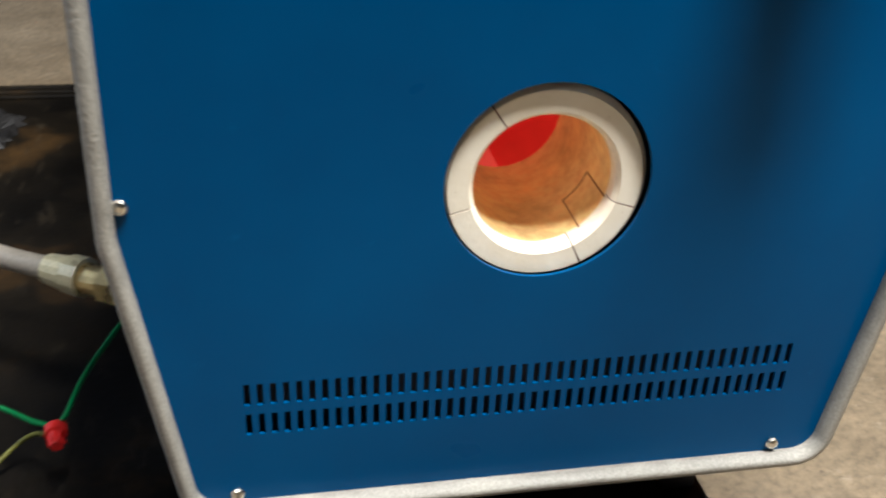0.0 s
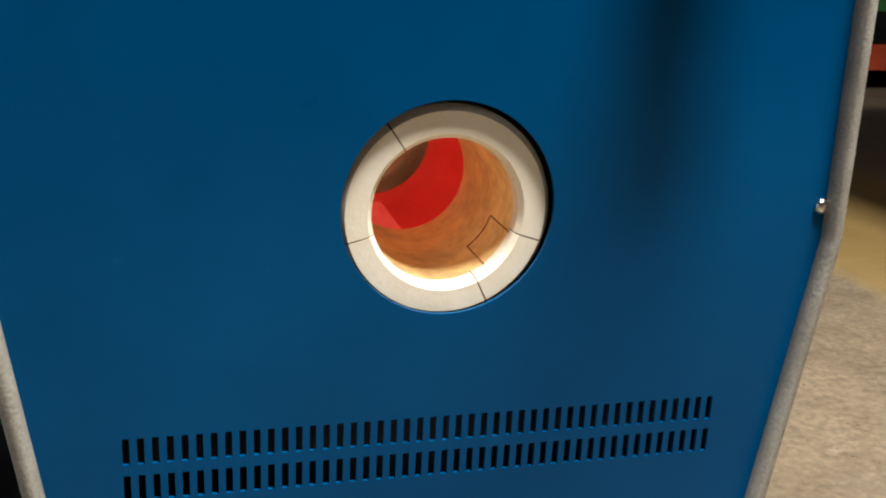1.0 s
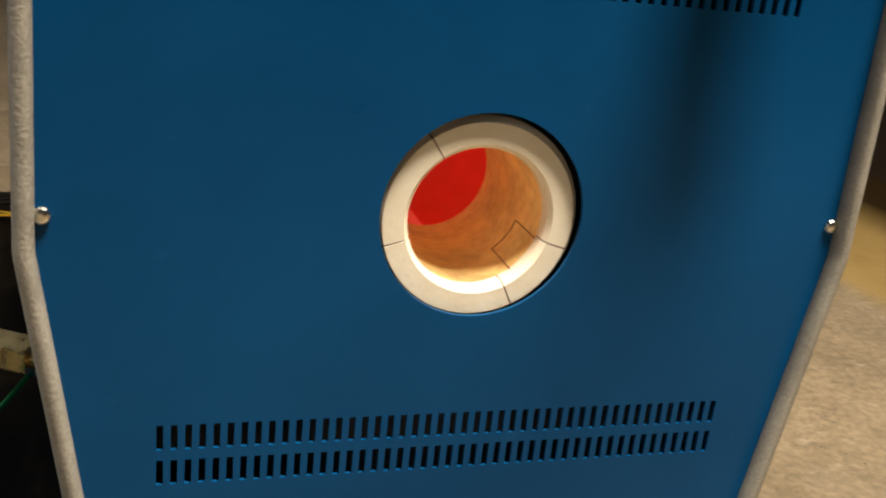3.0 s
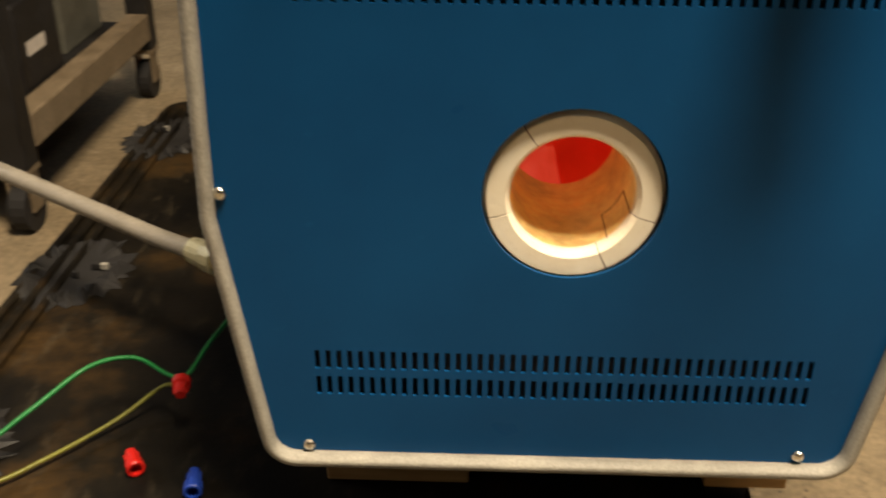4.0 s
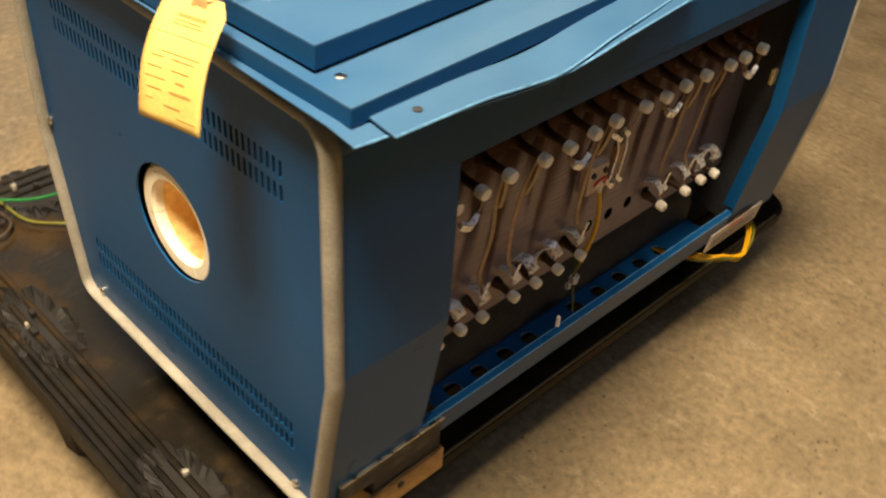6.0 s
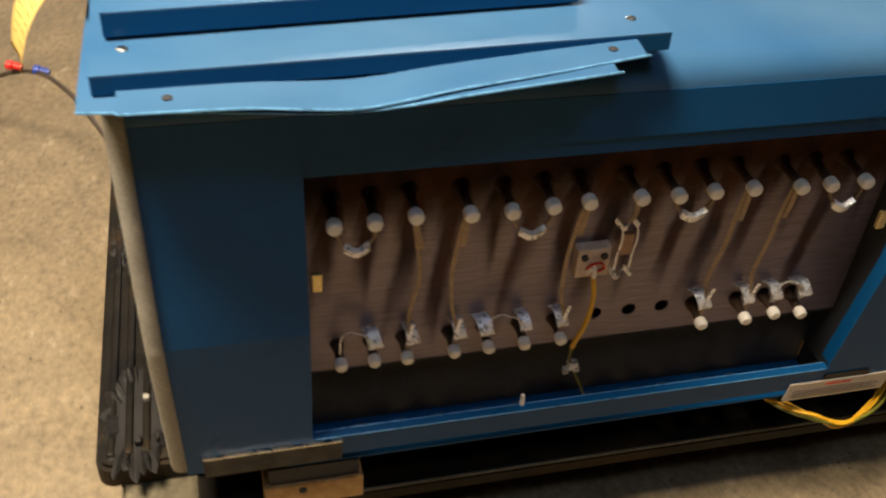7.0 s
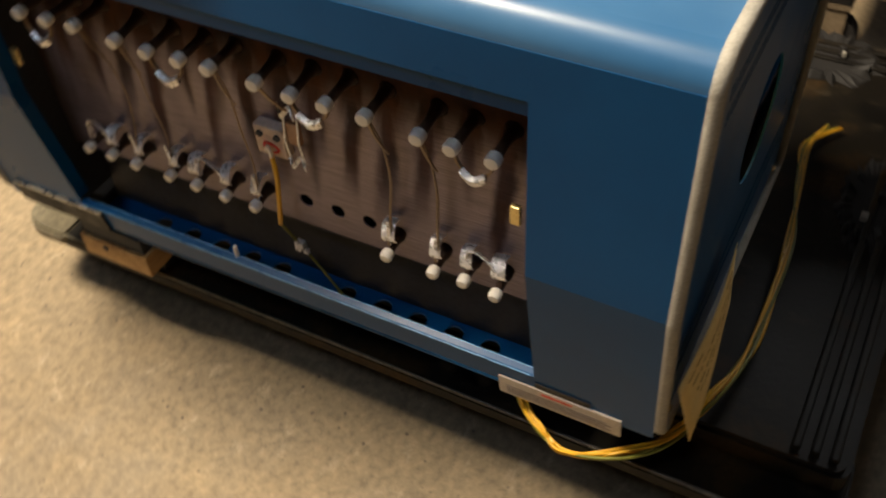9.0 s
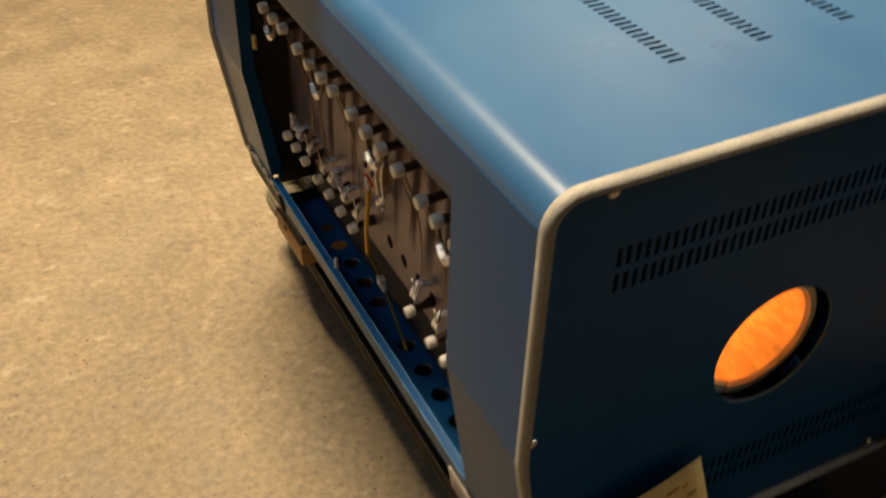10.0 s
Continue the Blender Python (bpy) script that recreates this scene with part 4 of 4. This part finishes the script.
    for p in (L[2], L[-3]):
        bm = lathe([(0.0040, 0), (0.0040, 0.0009), (0.0022, 0.0012)], 12)
        bmesh.ops.translate(bm, verts=bm.verts[:], vec=(p.x - 0.016, p.y + 0.004, p.z + 0.0016))
        part("screw_hole", bm, DARK, th, "dark screw hole")
    return th


bent_cover("side_cover", "thin blue side cover, buckled in the middle", (0.006, 0.10, 0.178, 0.25, 0.33, 0.415), (0.325, 0.326, 0.330, 0.323, 0.316, 0.306), (0.7590, 0.7575, 0.7530, 0.7590, 0.7640, 0.7690), -0.05, 0.7586)
bent_cover("side_cover", "second thin blue side cover under the first", (-0.022, 0.08, 0.178, 0.27, 0.385), (0.314, 0.322, 0.329, 0.327, 0.323), (0.7560, 0.7535, 0.7500, 0.7570, 0.7650), -0.05, 0.7560)

# tag tied to the vented cover
tag = thing("shipping_tag", "manila shipping tag with handwriting, tied on with thin wire", "tag")
A0, A1 = Vector((0.118, -0.038, 0.806)), Vector((0.173, -0.019, 0.806))     # upper corners
B0, B1 = Vector((0.141, -0.089, 0.724)), Vector((0.202, -0.075, 0.727))    # lower corners


def on_tag(u, v, w=0.0):
    """u across, v down the tag; bowed a little forwards."""
    p = (A0 * (1 - u) + A1 * u) * (1 - v) + (B0 * (1 - u) + B1 * u) * v
    nrm = (A1 - A0).cross(B0 - A0).normalized()
    if nrm.y > 0:
        nrm = -nrm
    return p + nrm * (0.012 * math.sin(math.pi * v) - 0.004 * math.sin(math.pi * u) + w)


def tag_patch(u0, u1, v0, v1, w0, w1, nu=6, nv=10, cut=0.0):
    bm = bmesh.new()
    grids = []
    for w in (w0, w1):
        g_ = []
        for j in range(nv + 1):
            v = v0 + (v1 - v0) * j / nv
            pinch = cut * max(0.0, 1 - v / 0.12)
            g_.append([bm.verts.new(on_tag(u0 + pinch + (u1 - u0 - 2 * pinch) * i / nu, v, w)) for i in range(nu + 1)])
        grids.append(g_)
    for g_ in grids:
        for j in range(nv):
            for i in range(nu):
                bm.faces.new((g_[j][i], g_[j][i + 1], g_[j + 1][i + 1], g_[j + 1][i]))
    rim = lambda g_: [g_[0][i] for i in range(nu + 1)] + [g_[j][nu] for j in range(1, nv + 1)] + [g_[nv][i] for i in range(nu - 1, -1, -1)] + [g_[j][0] for j in range(nv - 1, 0, -1)]
    a, b = rim(grids[0]), rim(grids[1])
    for i in range(len(a)):
        bm.faces.new((a[i], a[(i + 1) % len(a)], b[(i + 1) % len(a)], b[i]))
    return bm


card = part("card", tag_patch(0, 1, 0, 1, -0.0002, 0.0002, 8, 16, 0.16), TAGPAPER, tag, smooth=True)
for u0, u1, v0, v1 in ((0.27, 0.73, 0.165, 0.195), (0.27, 0.70, 0.215, 0.228), (0.25, 0.72, 0.245, 0.258), (0.22, 0.86, 0.47, 0.478), (0.10, 0.30, 0.515, 0.523), (0.40, 0.78, 0.51, 0.52),
                       (0.08, 0.30, 0.595, 0.605), (0.42, 0.72, 0.59, 0.602), (0.08, 0.36, 0.675, 0.684), (0.52, 0.66, 0.665, 0.685), (0.10, 0.32, 0.755, 0.764), (0.44, 0.80, 0.745, 0.765),
                       (0.10, 0.20, 0.835, 0.844), (0.36, 0.62, 0.855, 0.870), (0.58, 0.92, 0.925, 0.932)):
    part("print_bar", tag_patch(u0, u1, v0, v1, 0.0003, 0.0005, 4, 1), INK, card)
part("fold_line", tag_patch(0.02, 0.98, 0.335, 0.341, 0.0003, 0.0005, 6, 1), EYELET, card)
c = on_tag(0.5, 0.075)
nrm = (A1 - A0).cross(B0 - A0).normalized()
nrm = -nrm if nrm.y > 0 else nrm
bm = lathe([(0.0075, 0.0), (0.0075, 0.0006), (0.0030, 0.0008), (0.0030, 0.0002)], 20)
bmesh.ops.transform(bm, matrix=Matrix.Translation(c + nrm * 0.0004) @ nrm.to_track_quat("Z", "Y").to_matrix().to_4x4(), verts=bm.verts[:])
part("eyelet", bm, EYELET, card, "orange paper reinforcement")
part("tie_wire", tube([c + nrm * 0.001, c + Vector((0.010, 0.012, 0.006)), (0.160, 0.016, 0.806), (0.158, 0.030, 0.803), (0.152, 0.038, 0.796)], 0.0007, 5), NICKEL, tag)
part("tie_wire", tube([c - nrm * 0.002, c + Vector((0.004, 0.014, 0.010)), (0.150, 0.018, 0.808), (0.154, 0.032, 0.803), (0.158, 0.042, 0.796)], 0.0007, 5), NICKEL, tag)
kb = bmesh.new()
box(kb, 0.151, 0.159, 0.020, 0.028, 0.7995, 0.8060, 0.002)
part("knot", kb, FOIL, tag, "twisted knot of wire")

# ---- pallet and boards ----
DECK = 0.166
pallet = thing("plastic_pallet", "dirty black plastic pallet with ribbed borders and cup feet", "pallet")
outline = rounded([(-0.652, -0.112), (0.150, -0.112), (0.150, 1.105), (-0.652, 1.105)], [0.05, 0.02, 0.02, 0.05], 5)
rim_out = rounded([(0.090, -0.080), (0.207, -0.080), (0.207, 1.112), (0.090, 1.112)], [0.01, 0.055, 0.055, 0.01], 6)
CUPS = [(-0.590, 0.075, 0), (-0.585, 0.441, 1), (-0.600, 0.905, 0), (-0.295, -0.060, 2), (0.075, -0.062, 2), (-0.29, 1.04, 2)]
bm = sheet(outline, [], lambda u, v, w: (u, v, DECK - w), 0.040)
bmesh.ops.bevel(bm, geom=[e for e in bm.edges if len(e.link_faces) == 2 and e.calc_face_angle(0) > 1.0], offset=0.006, segments=2, affect="EDGES")
part("deck", bm, PALLET, pallet)
bm = sheet(rim_out, [], lambda u, v, w: (u, v, 0.1255 - w), 0.026)
bmesh.ops.bevel(bm, geom=[e for e in bm.edges if len(e.link_faces) == 2 and e.calc_face_angle(0) > 1.0], offset=0.005, segments=3, affect="EDGES")
part("side_rim", bm, PALLET, pallet, "thin black rim with rounded corners")
# Thin pale rod stands in for the highlight along the rim.
lip_ = bmesh.new()
rod(lip_, (0.2045, -0.020, 0.1245), (0.2045, 1.050, 0.1245), 0.0022, n=8)
part("rim_highlight", lip_, PALLETLIT, pallet, "dusty edge of the rim with its highlight painted in")
# Lamp light on this corner is put in with the lighter plastic.
corner = sheet(rounded([(0.080, -0.086), (0.212, -0.086), (0.212, 0.010), (0.080, 0.010)], [0.01, 0.05, 0.012, 0.01], 6), [], lambda u, v, w: (u, v, 0.1300 - w), 0.024)
bmesh.ops.bevel(corner, geom=[e for e in corner.edges if len(e.link_faces) == 2 and e.calc_face_angle(0) > 1.0], offset=0.005, segments=3, affect="EDGES")
part("corner_pad", corner, PALLETLIT, pallet, "dusty olive-brown corner of the pallet, painted lighter as lit")
for i in range(3):
    o = i * 0.021
    for a in ((-0.60, 0.135, -0.098 + o, -0.088 + o), (-0.60, 0.135, 1.080 - o, 1.090 - o)):
        part("rib", boxed(a[0], a[1], a[2], a[3], DECK - 0.002, DECK + 0.007, bevel=0.003), PALLET, pallet)
    part("rib", boxed(-0.640 + o, -0.630 + o, -0.06, 1.05, DECK - 0.002, DECK + 0.007, bevel=0.003), PALLET, pallet)
for px in (-0.58, -0.22, 0.07):
    for py in (-0.03, 0.50, 1.02):
        foot = lathe([(0.052, 0.0), (0.060, 0.006), (0.074, DECK - 0.041)], 16)
        bmesh.ops.translate(foot, verts=foot.verts[:], vec=(px, py, 0))
        part("foot", foot, PALLET, pallet)


def ragged_cup(x, y, turn, seed):
    """A dark foot socket with a torn, toothed rim."""
    r_ = random.Random(seed)
    bm = bmesh.new()
    sx, sy = (0.068, 0.088) if turn < 2 else (0.095, 0.042)
    inner, top, outer = [], [], []
    n = 64
    for i in range(n):
        a = 2 * math.pi * i / n
        k = r_.choice((0.90, 0.96, 1.0, 1.05, 1.14)) * r_.uniform(0.94, 1.06)
        h = r_.choice((0.003, 0.006, 0.010, 0.015)) * r_.uniform(0.7, 1.2)
        inner.append(bm.verts.new((x + sx * 0.55 * math.cos(a), y + sy * 0.55 * math.sin(a), DECK + 0.003)))
        top.append(bm.verts.new((x + sx * 0.85 * math.cos(a), y + sy * 0.85 * math.sin(a), DECK + h)))
        outer.append(bm.verts.new((x + sx * k * math.cos(a), y + sy * k * math.sin(a), DECK + 0.0008)))
    for i in range(n):
        j = (i + 1) % n
        bm.faces.new((inner[i], inner[j], top[j], top[i]))
        bm.faces.new((top[i], top[j], outer[j], outer[i]))
    bm.faces.new(inner)
    part("foot_socket", bm, BLACK, pallet, "black foot socket with a ragged rim")


for i, (x, y, t_) in enumerate(CUPS):
    ragged_cup(x, y, t_, 20 + i)
    for k in range(3):
        r_ = random.Random(90 + i * 3 + k)
        b = bmesh.new()
        bx, by = x + r_.uniform(-0.04, 0.04), y + r_.uniform(-0.03, 0.03)
        box(b, bx, bx + r_.uniform(0.006, 0.014), by, by + r_.uniform(0.004, 0.010), DECK + 0.004, DECK + 0.014, 0.002)
        part("plastic_stub", b, TRIM if k == 0 else BLACK, pallet)

BOARDS = ((-0.205, -0.072, 0.060, 0.255, DECK + 0.001, 0.2052, "short pine board laid flat under the furnace"), (0.1515, 0.231, 0.083, 0.200, 0.1500, 0.1880, "short pine board standing on the pallet rim"),
          (-0.205, 0.120, 0.715, 0.840, DECK + 0.001, 0.2052, "dark pine board laid flat under the furnace"))
for x0, x1, y0, y1, z0, z1, words in BOARDS:
    bd = thing("board", words, "board", "boards under the furnace", ((x0 + x1) / 2, (y0 + y1) / 2, z0))
    part("plank", boxed(x0, x1, y0, y1, z0, z1, bevel=0.002), WOOD, bd)
tagged(part("spacer", boxed(0.152, 0.198, 0.095, 0.190, 0.1257, 0.1497), DARK), "dark spacer block under the short board", "block")
part("skid", boxed(0.155, 0.226, 0.090, 0.195, 0.1882, 0.2140), DARK, furnace, "dark steel skid under the furnace")
kn = bmesh.new()
rod(kn, (0.228, 0.128, 0.178), (0.2322, 0.128, 0.178), 0.005)
part("bolt_hole", kn, DARK, [o for o in bpy.data.objects if o.name == "board.001"][0])


# ---- wires and wire nuts beside the furnace ----
def wire(name, label, points, r, mat, n=7):
    th = thing(name, label, "wire")
    part("strand", tube(points, r, n, 8), mat, th, smooth=True)
    return th


wire("ground_wire", "green insulated wire trailing over the pallet", [(-0.258, 0.30, 0.300), (-0.300, 0.255, 0.262), (-0.338, 0.190, 0.236), (-0.352, 0.140, 0.226), (-0.372, 0.142, 0.224),
     (-0.410, 0.158, 0.232), (-0.450, 0.140, 0.232), (-0.490, 0.092, 0.216), (-0.540, 0.038, 0.196), (-0.620, -0.03, 0.190), (-0.74, -0.10, 0.182)], 0.0024, GREEN)
wire("ground_wire", "yellow-green wire lying on the pallet", [(-0.356, 0.128, 0.222), (-0.388, 0.158, 0.196), (-0.425, 0.128, 0.178), (-0.475, 0.070, 0.1745), (-0.520, 0.030, 0.1745), (-0.60, 0.012, 0.180), (-0.72, -0.05, 0.176)], 0.0022, OLIVE)
wire("loose_wire", "dull brown wire curled on the pallet edge", [(-0.505, -0.035, 0.176), (-0.500, -0.012, 0.1765), (-0.525, 0.010, 0.1765), (-0.565, 0.000, 0.178), (-0.585, -0.035, 0.178), (-0.64, -0.08, 0.178), (-0.72, -0.14, 0.10)], 0.0026, DULLWIRE)
wire("loose_wire", "dark cable running off past the pallet", [(-0.45, -0.07, 0.178), (-0.56, -0.12, 0.185), (-0.70, -0.19, 0.20), (-0.80, -0.27, 0.19), (-0.92, -0.42, 0.10), (-1.05, -0.60, 0.008)], 0.0045, DULLWIRE)


def wire_nut(label, at, direction, mat, length=0.029, r=0.0085):
    th = thing("wire_nut", label, "wire nut", "wire nuts", at)
    prof = [(r * 0.55, 0.0), (r * 0.62, length * 0.08), (r * 0.74, length * 0.55), (r * 1.0, length * 0.62), (r * 1.05, length * 0.95), (r * 0.95, length), (r * 0.7, length), (r * 0.6, length * 0.7)]
    bm = lathe(prof, 18)
    d = Vector(direction).normalized()
    bmesh.ops.transform(bm, matrix=Matrix.Translation(at) @ d.to_track_quat("Z", "Y").to_matrix().to_4x4(), verts=bm.verts[:])
    cap = part("cap", bm, mat, th)
    for k in range(6):
        a = 2 * math.pi * k / 6
        b = bmesh.new()
        box(b, r * 0.60, r * 0.80, -0.0007, 0.0007, length * 0.10, length * 0.56)
        bmesh.ops.transform(b, matrix=Matrix.Translation(at) @ d.to_track_quat("Z", "Y").to_matrix().to_4x4() @ Matrix.Rotation(a, 4, "Z"), verts=b.verts[:])
        part("grip_rib", b, mat, cap)
    return th


wire_nut("red plastic wire nut twisted on green wires", (-0.352, 0.112, 0.222), (-0.15, 0.85, 0.10), RED, 0.022, 0.0090)
wire_nut("loose red wire nut lying on the pallet", (-0.398, 0.082, 0.1755), (0.45, -0.85, 0.0), RED)
wire_nut("loose blue wire nut lying on the pallet", (-0.329, 0.058, 0.1755), (0.18, -1.0, 0.0), BLUECAP, 0.031)
wire_nut("red wire nut on the far cable", (-0.80, -0.275, 0.198), (-0.3, -1, 0.1), RED)
wire_nut("blue wire nut on the far cable", (-0.775, -0.225, 0.198), (-0.3, -1, 0.1), BLUECAP)

# bundle of yellow wires at the far end
for i in range(6):
    r_ = random.Random(300 + i)
    j = lambda s: r_.uniform(-s, s)
    wire("thermocouple_lead", "yellow insulated lead in a loose bundle", [(0.10, 0.72 + j(.015), 0.190), (0.185, 0.730 + j(.006), 0.192 + j(.004)), (0.222, 0.748 + j(.006), 0.196 + j(.005)), (0.250 + j(.006), 0.785 + j(.008), 0.196 + j(.006)),
         (0.262 + j(.006), 0.820 + j(.01), 0.188 + j(.006)), (0.238 + j(.006), 0.880 + j(.006), 0.192 + j(.006)), (0.190 + j(.006), 0.925 + j(.006), 0.196 + j(.006)), (0.120 + j(.006), 0.945 + j(.008), 0.196 + j(.006)),
         (0.022 + j(.008), 0.963 + j(.006), 0.192 + j(.004)), (-0.14 + j(.01), 0.960 + j(.006), 0.192), (-0.26 + j(.008), 0.945 + j(.006), 0.190), (-0.36 + j(.01), 0.930 + j(.01), 0.184), (-0.42, 0.960 + j(.012), 0.178)], 0.0021, YELLOW if i < 4 else OLIVE, 6)

# paper note leaning on the far end
note = thing("paper_note", "yellowed paper note with handwriting leaning on the furnace end", "note")
N00, N10, N01, N11 = Vector((0.250, LEN + 0.014, 0.358)), Vector((0.074, LEN + 0.013, 0.390)), Vector((0.222, LEN + 0.026, 0.238)), Vector((0.026, LEN + 0.020, 0.240))


def on_note(u, v, w=0.0):
    p = (N00 * (1 - u) + N10 * u) * (1 - v) + (N01 * (1 - u) + N11 * u) * v
    return p + Vector((0, 1, 0)) * (0.006 * math.sin(3.0 * u + v) + w)


def note_patch(u0, u1, v0, v1, w0, w1, nu, nv):
    bm = bmesh.new()
    gs = [[[bm.verts.new(on_note(u0 + (u1 - u0) * i / nu, v0 + (v1 - v0) * k / nv, w)) for i in range(nu + 1)] for k in range(nv + 1)] for w in (w0, w1)]
    for g_ in gs:
        for k in range(nv):
            for i in range(nu):
                bm.faces.new((g_[k][i], g_[k][i + 1], g_[k + 1][i + 1], g_[k + 1][i]))
    rim = lambda g_: g_[0][:] + [g_[k][nu] for k in range(1, nv + 1)] + g_[nv][nu - 1::-1] + [g_[k][0] for k in range(nv - 1, 0, -1)]
    a, b = rim(gs[0]), rim(gs[1])
    for i in range(len(a)):
        bm.faces.new((a[i], a[(i + 1) % len(a)], b[(i + 1) % len(a)], b[i]))
    return bm


sheet_ob = part("sheet", note_patch(0, 1, 0, 1, -0.0003, 0.0003, 10, 6), NOTEPAPER, note, smooth=True)
r_ = random.Random(77)
for row in range(4):
    u = 0.10 + 0.04 * row
    while u < 0.90:
        w_ = r_.uniform(0.02, 0.10)
        if not (row == 0 and 0.3 < u < 0.66):
            v = 0.16 + row * 0.15 + r_.uniform(-0.02, 0.02)
            part("writing_bar", note_patch(u, min(u + w_, 0.95), v, v + r_.uniform(0.012, 0.04), 0.0005, 0.0008, 2, 1), INK, sheet_ob)
        u += w_ + 0.025

# ---- background: cart beside the pallet ----
cart = thing("tool_cart", "black steel cart on castors with grey crates on its lower shelf", "cart", at=(-1.25, 1.2, 0))
CX0, CX1, CY0, CY1 = -1.62, -0.83, 0.86, 1.62
for x in (CX0, CX1 - 0.05):
    for y in (CY0, CY1 - 0.05):
        part("post", boxed(x, x + 0.05, y, y + 0.05, 0.12, 1.1, bevel=0.003), BLACKPAINT, cart)
        b = bmesh.new()
        rod(b, (x + 0.01, y + 0.025, 0.045), (x + 0.04, y + 0.025, 0.045), 0.045, n=20)
        wheel = part("castor", b, BLACK, cart)
        b = bmesh.new()
        box(b, x + 0.004, x + 0.009, y + 0.005, y + 0.045, 0.04, 0.118)
        box(b, x + 0.041, x + 0.046, y + 0.005, y + 0.045, 0.04, 0.118)
        box(b, x, x + 0.05, y, y + 0.05, 0.110, 0.119)
        part("fork", b, CARTBEIGE, wheel)
part("side_rail", boxed(CX1 - 0.045, CX1 + 0.002, CY0 + 0.05, CY1 - 0.05, 0.145, 0.205, bevel=0.003), CARTBEIGE, cart, "chipped beige side rail")
part("front_rail", boxed(CX0 + 0.05, CX1 - 0.05, CY0 + 0.002, CY0 + 0.03, 0.130, 0.175, bevel=0.003), MAROON, cart, "dark red front rail")
part("shelf", boxed(CX0 + 0.02, CX1 - 0.05, CY0 + 0.03, CY1 - 0.03, 0.165, 0.180), BLACKPAINT, cart)
part("upper_shelf", boxed(CX0, CX1, CY0, CY1, 0.62, 0.65, bevel=0.003), BLACKPAINT, cart)


def crate(x0, x1, y0, y1, z0, z1):
    th = thing("storage_crate", "grey-green plastic crate with an open top on the cart shelf", "crate", "crates on the cart")
    t = 0.006
    for a in ((x0, x1, y0, y0 + t), (x0, x1, y1 - t, y1), (x0, x0 + t, y0 + t, y1 - t), (x1 - t, x1, y0 + t, y1 - t)):
        part("wall", boxed(*a, z0, z1, bevel=0.002), CRATE, th)
    part("base", boxed(x0 + t, x1 - t, y0 + t, y1 - t, z0, z0 + t), CRATE, th)
    part("rim", boxed(x0 - 0.008, x1 + 0.008, y0 - 0.008, y0 - 0.0005, z1 - 0.02, z1, bevel=0.002), CRATE, th)


crate(-1.54, -1.24, 0.90, 1.30, 0.181, 0.31)
crate(-1.22, -0.93, 0.90, 1.30, 0.181, 0.31)
crate(-1.50, -1.10, 0.91, 1.28, 0.312, 0.42)
box_th = thing("power_supply", "black equipment case with a pale label on the cart shelf", "equipment")
case = part("case", boxed(-0.925, -0.880, 1.02, 1.20, 0.181, 0.36, bevel=0.006), BLACKPAINT, box_th)
part("label_plate", boxed(-0.8798, -0.8785, 1.05, 1.13, 0.262, 0.287), PLATEWHITE, case, "pale label")
crate(-1.10, -0.93, 1.33, 1.55, 0.181, 0.34)

# ---- background: table foot and racking across the aisle ----
table = thing("pedestal_table", "black pedestal table on a heavy round foot", "table", at=(2.34, 1.84, 0))
tb_ = lathe([(0.25, 0.0), (0.25, 0.040), (0.23, 0.056), (0.10, 0.075), (0.070, 0.11), (0.065, 0.70), (0.12, 0.72)], 36)
bmesh.ops.translate(tb_, verts=tb_.verts[:], vec=(2.34, 1.84, 0))
part("foot", tb_, BLACKPAINT, table)
part("tabletop", boxed(1.42, 2.95, 0.92, 2.65, 0.72, 0.76, bevel=0.006), WOOD, table, "brown wooden tabletop")

rack = thing("storage_rack", "steel racking with orange-red and green beams", "rack", at=(4.0, 4.4, 0))
for x in (2.6, 5.4):
    part("upright", boxed(x, x + 0.08, 4.2, 4.28, 0, 2.2), BLACKPAINT, rack)
    part("upright", boxed(x, x + 0.08, 5.0, 5.08, 0, 2.2), BLACKPAINT, rack)
part("beam", boxed(2.68, 5.4, 4.2, 4.26, 0.12, 0.26), ORANGE, rack, "orange-red lower beam")
part("beam", boxed(2.68, 5.4, 4.2, 4.26, 0.44, 0.50), GREENPAINT, rack, "green upper beam")
part("shelf", boxed(2.6, 5.48, 4.28, 5.0, 0.20, 0.23), BLACKPAINT, rack)
part("shelf", boxed(2.6, 5.48, 4.28, 5.0, 0.85, 0.89), BLACKPAINT, rack)
part("back_sheet", boxed(2.6, 5.48, 5.0, 5.02, 0.0, 2.1), BLACKPAINT, rack)
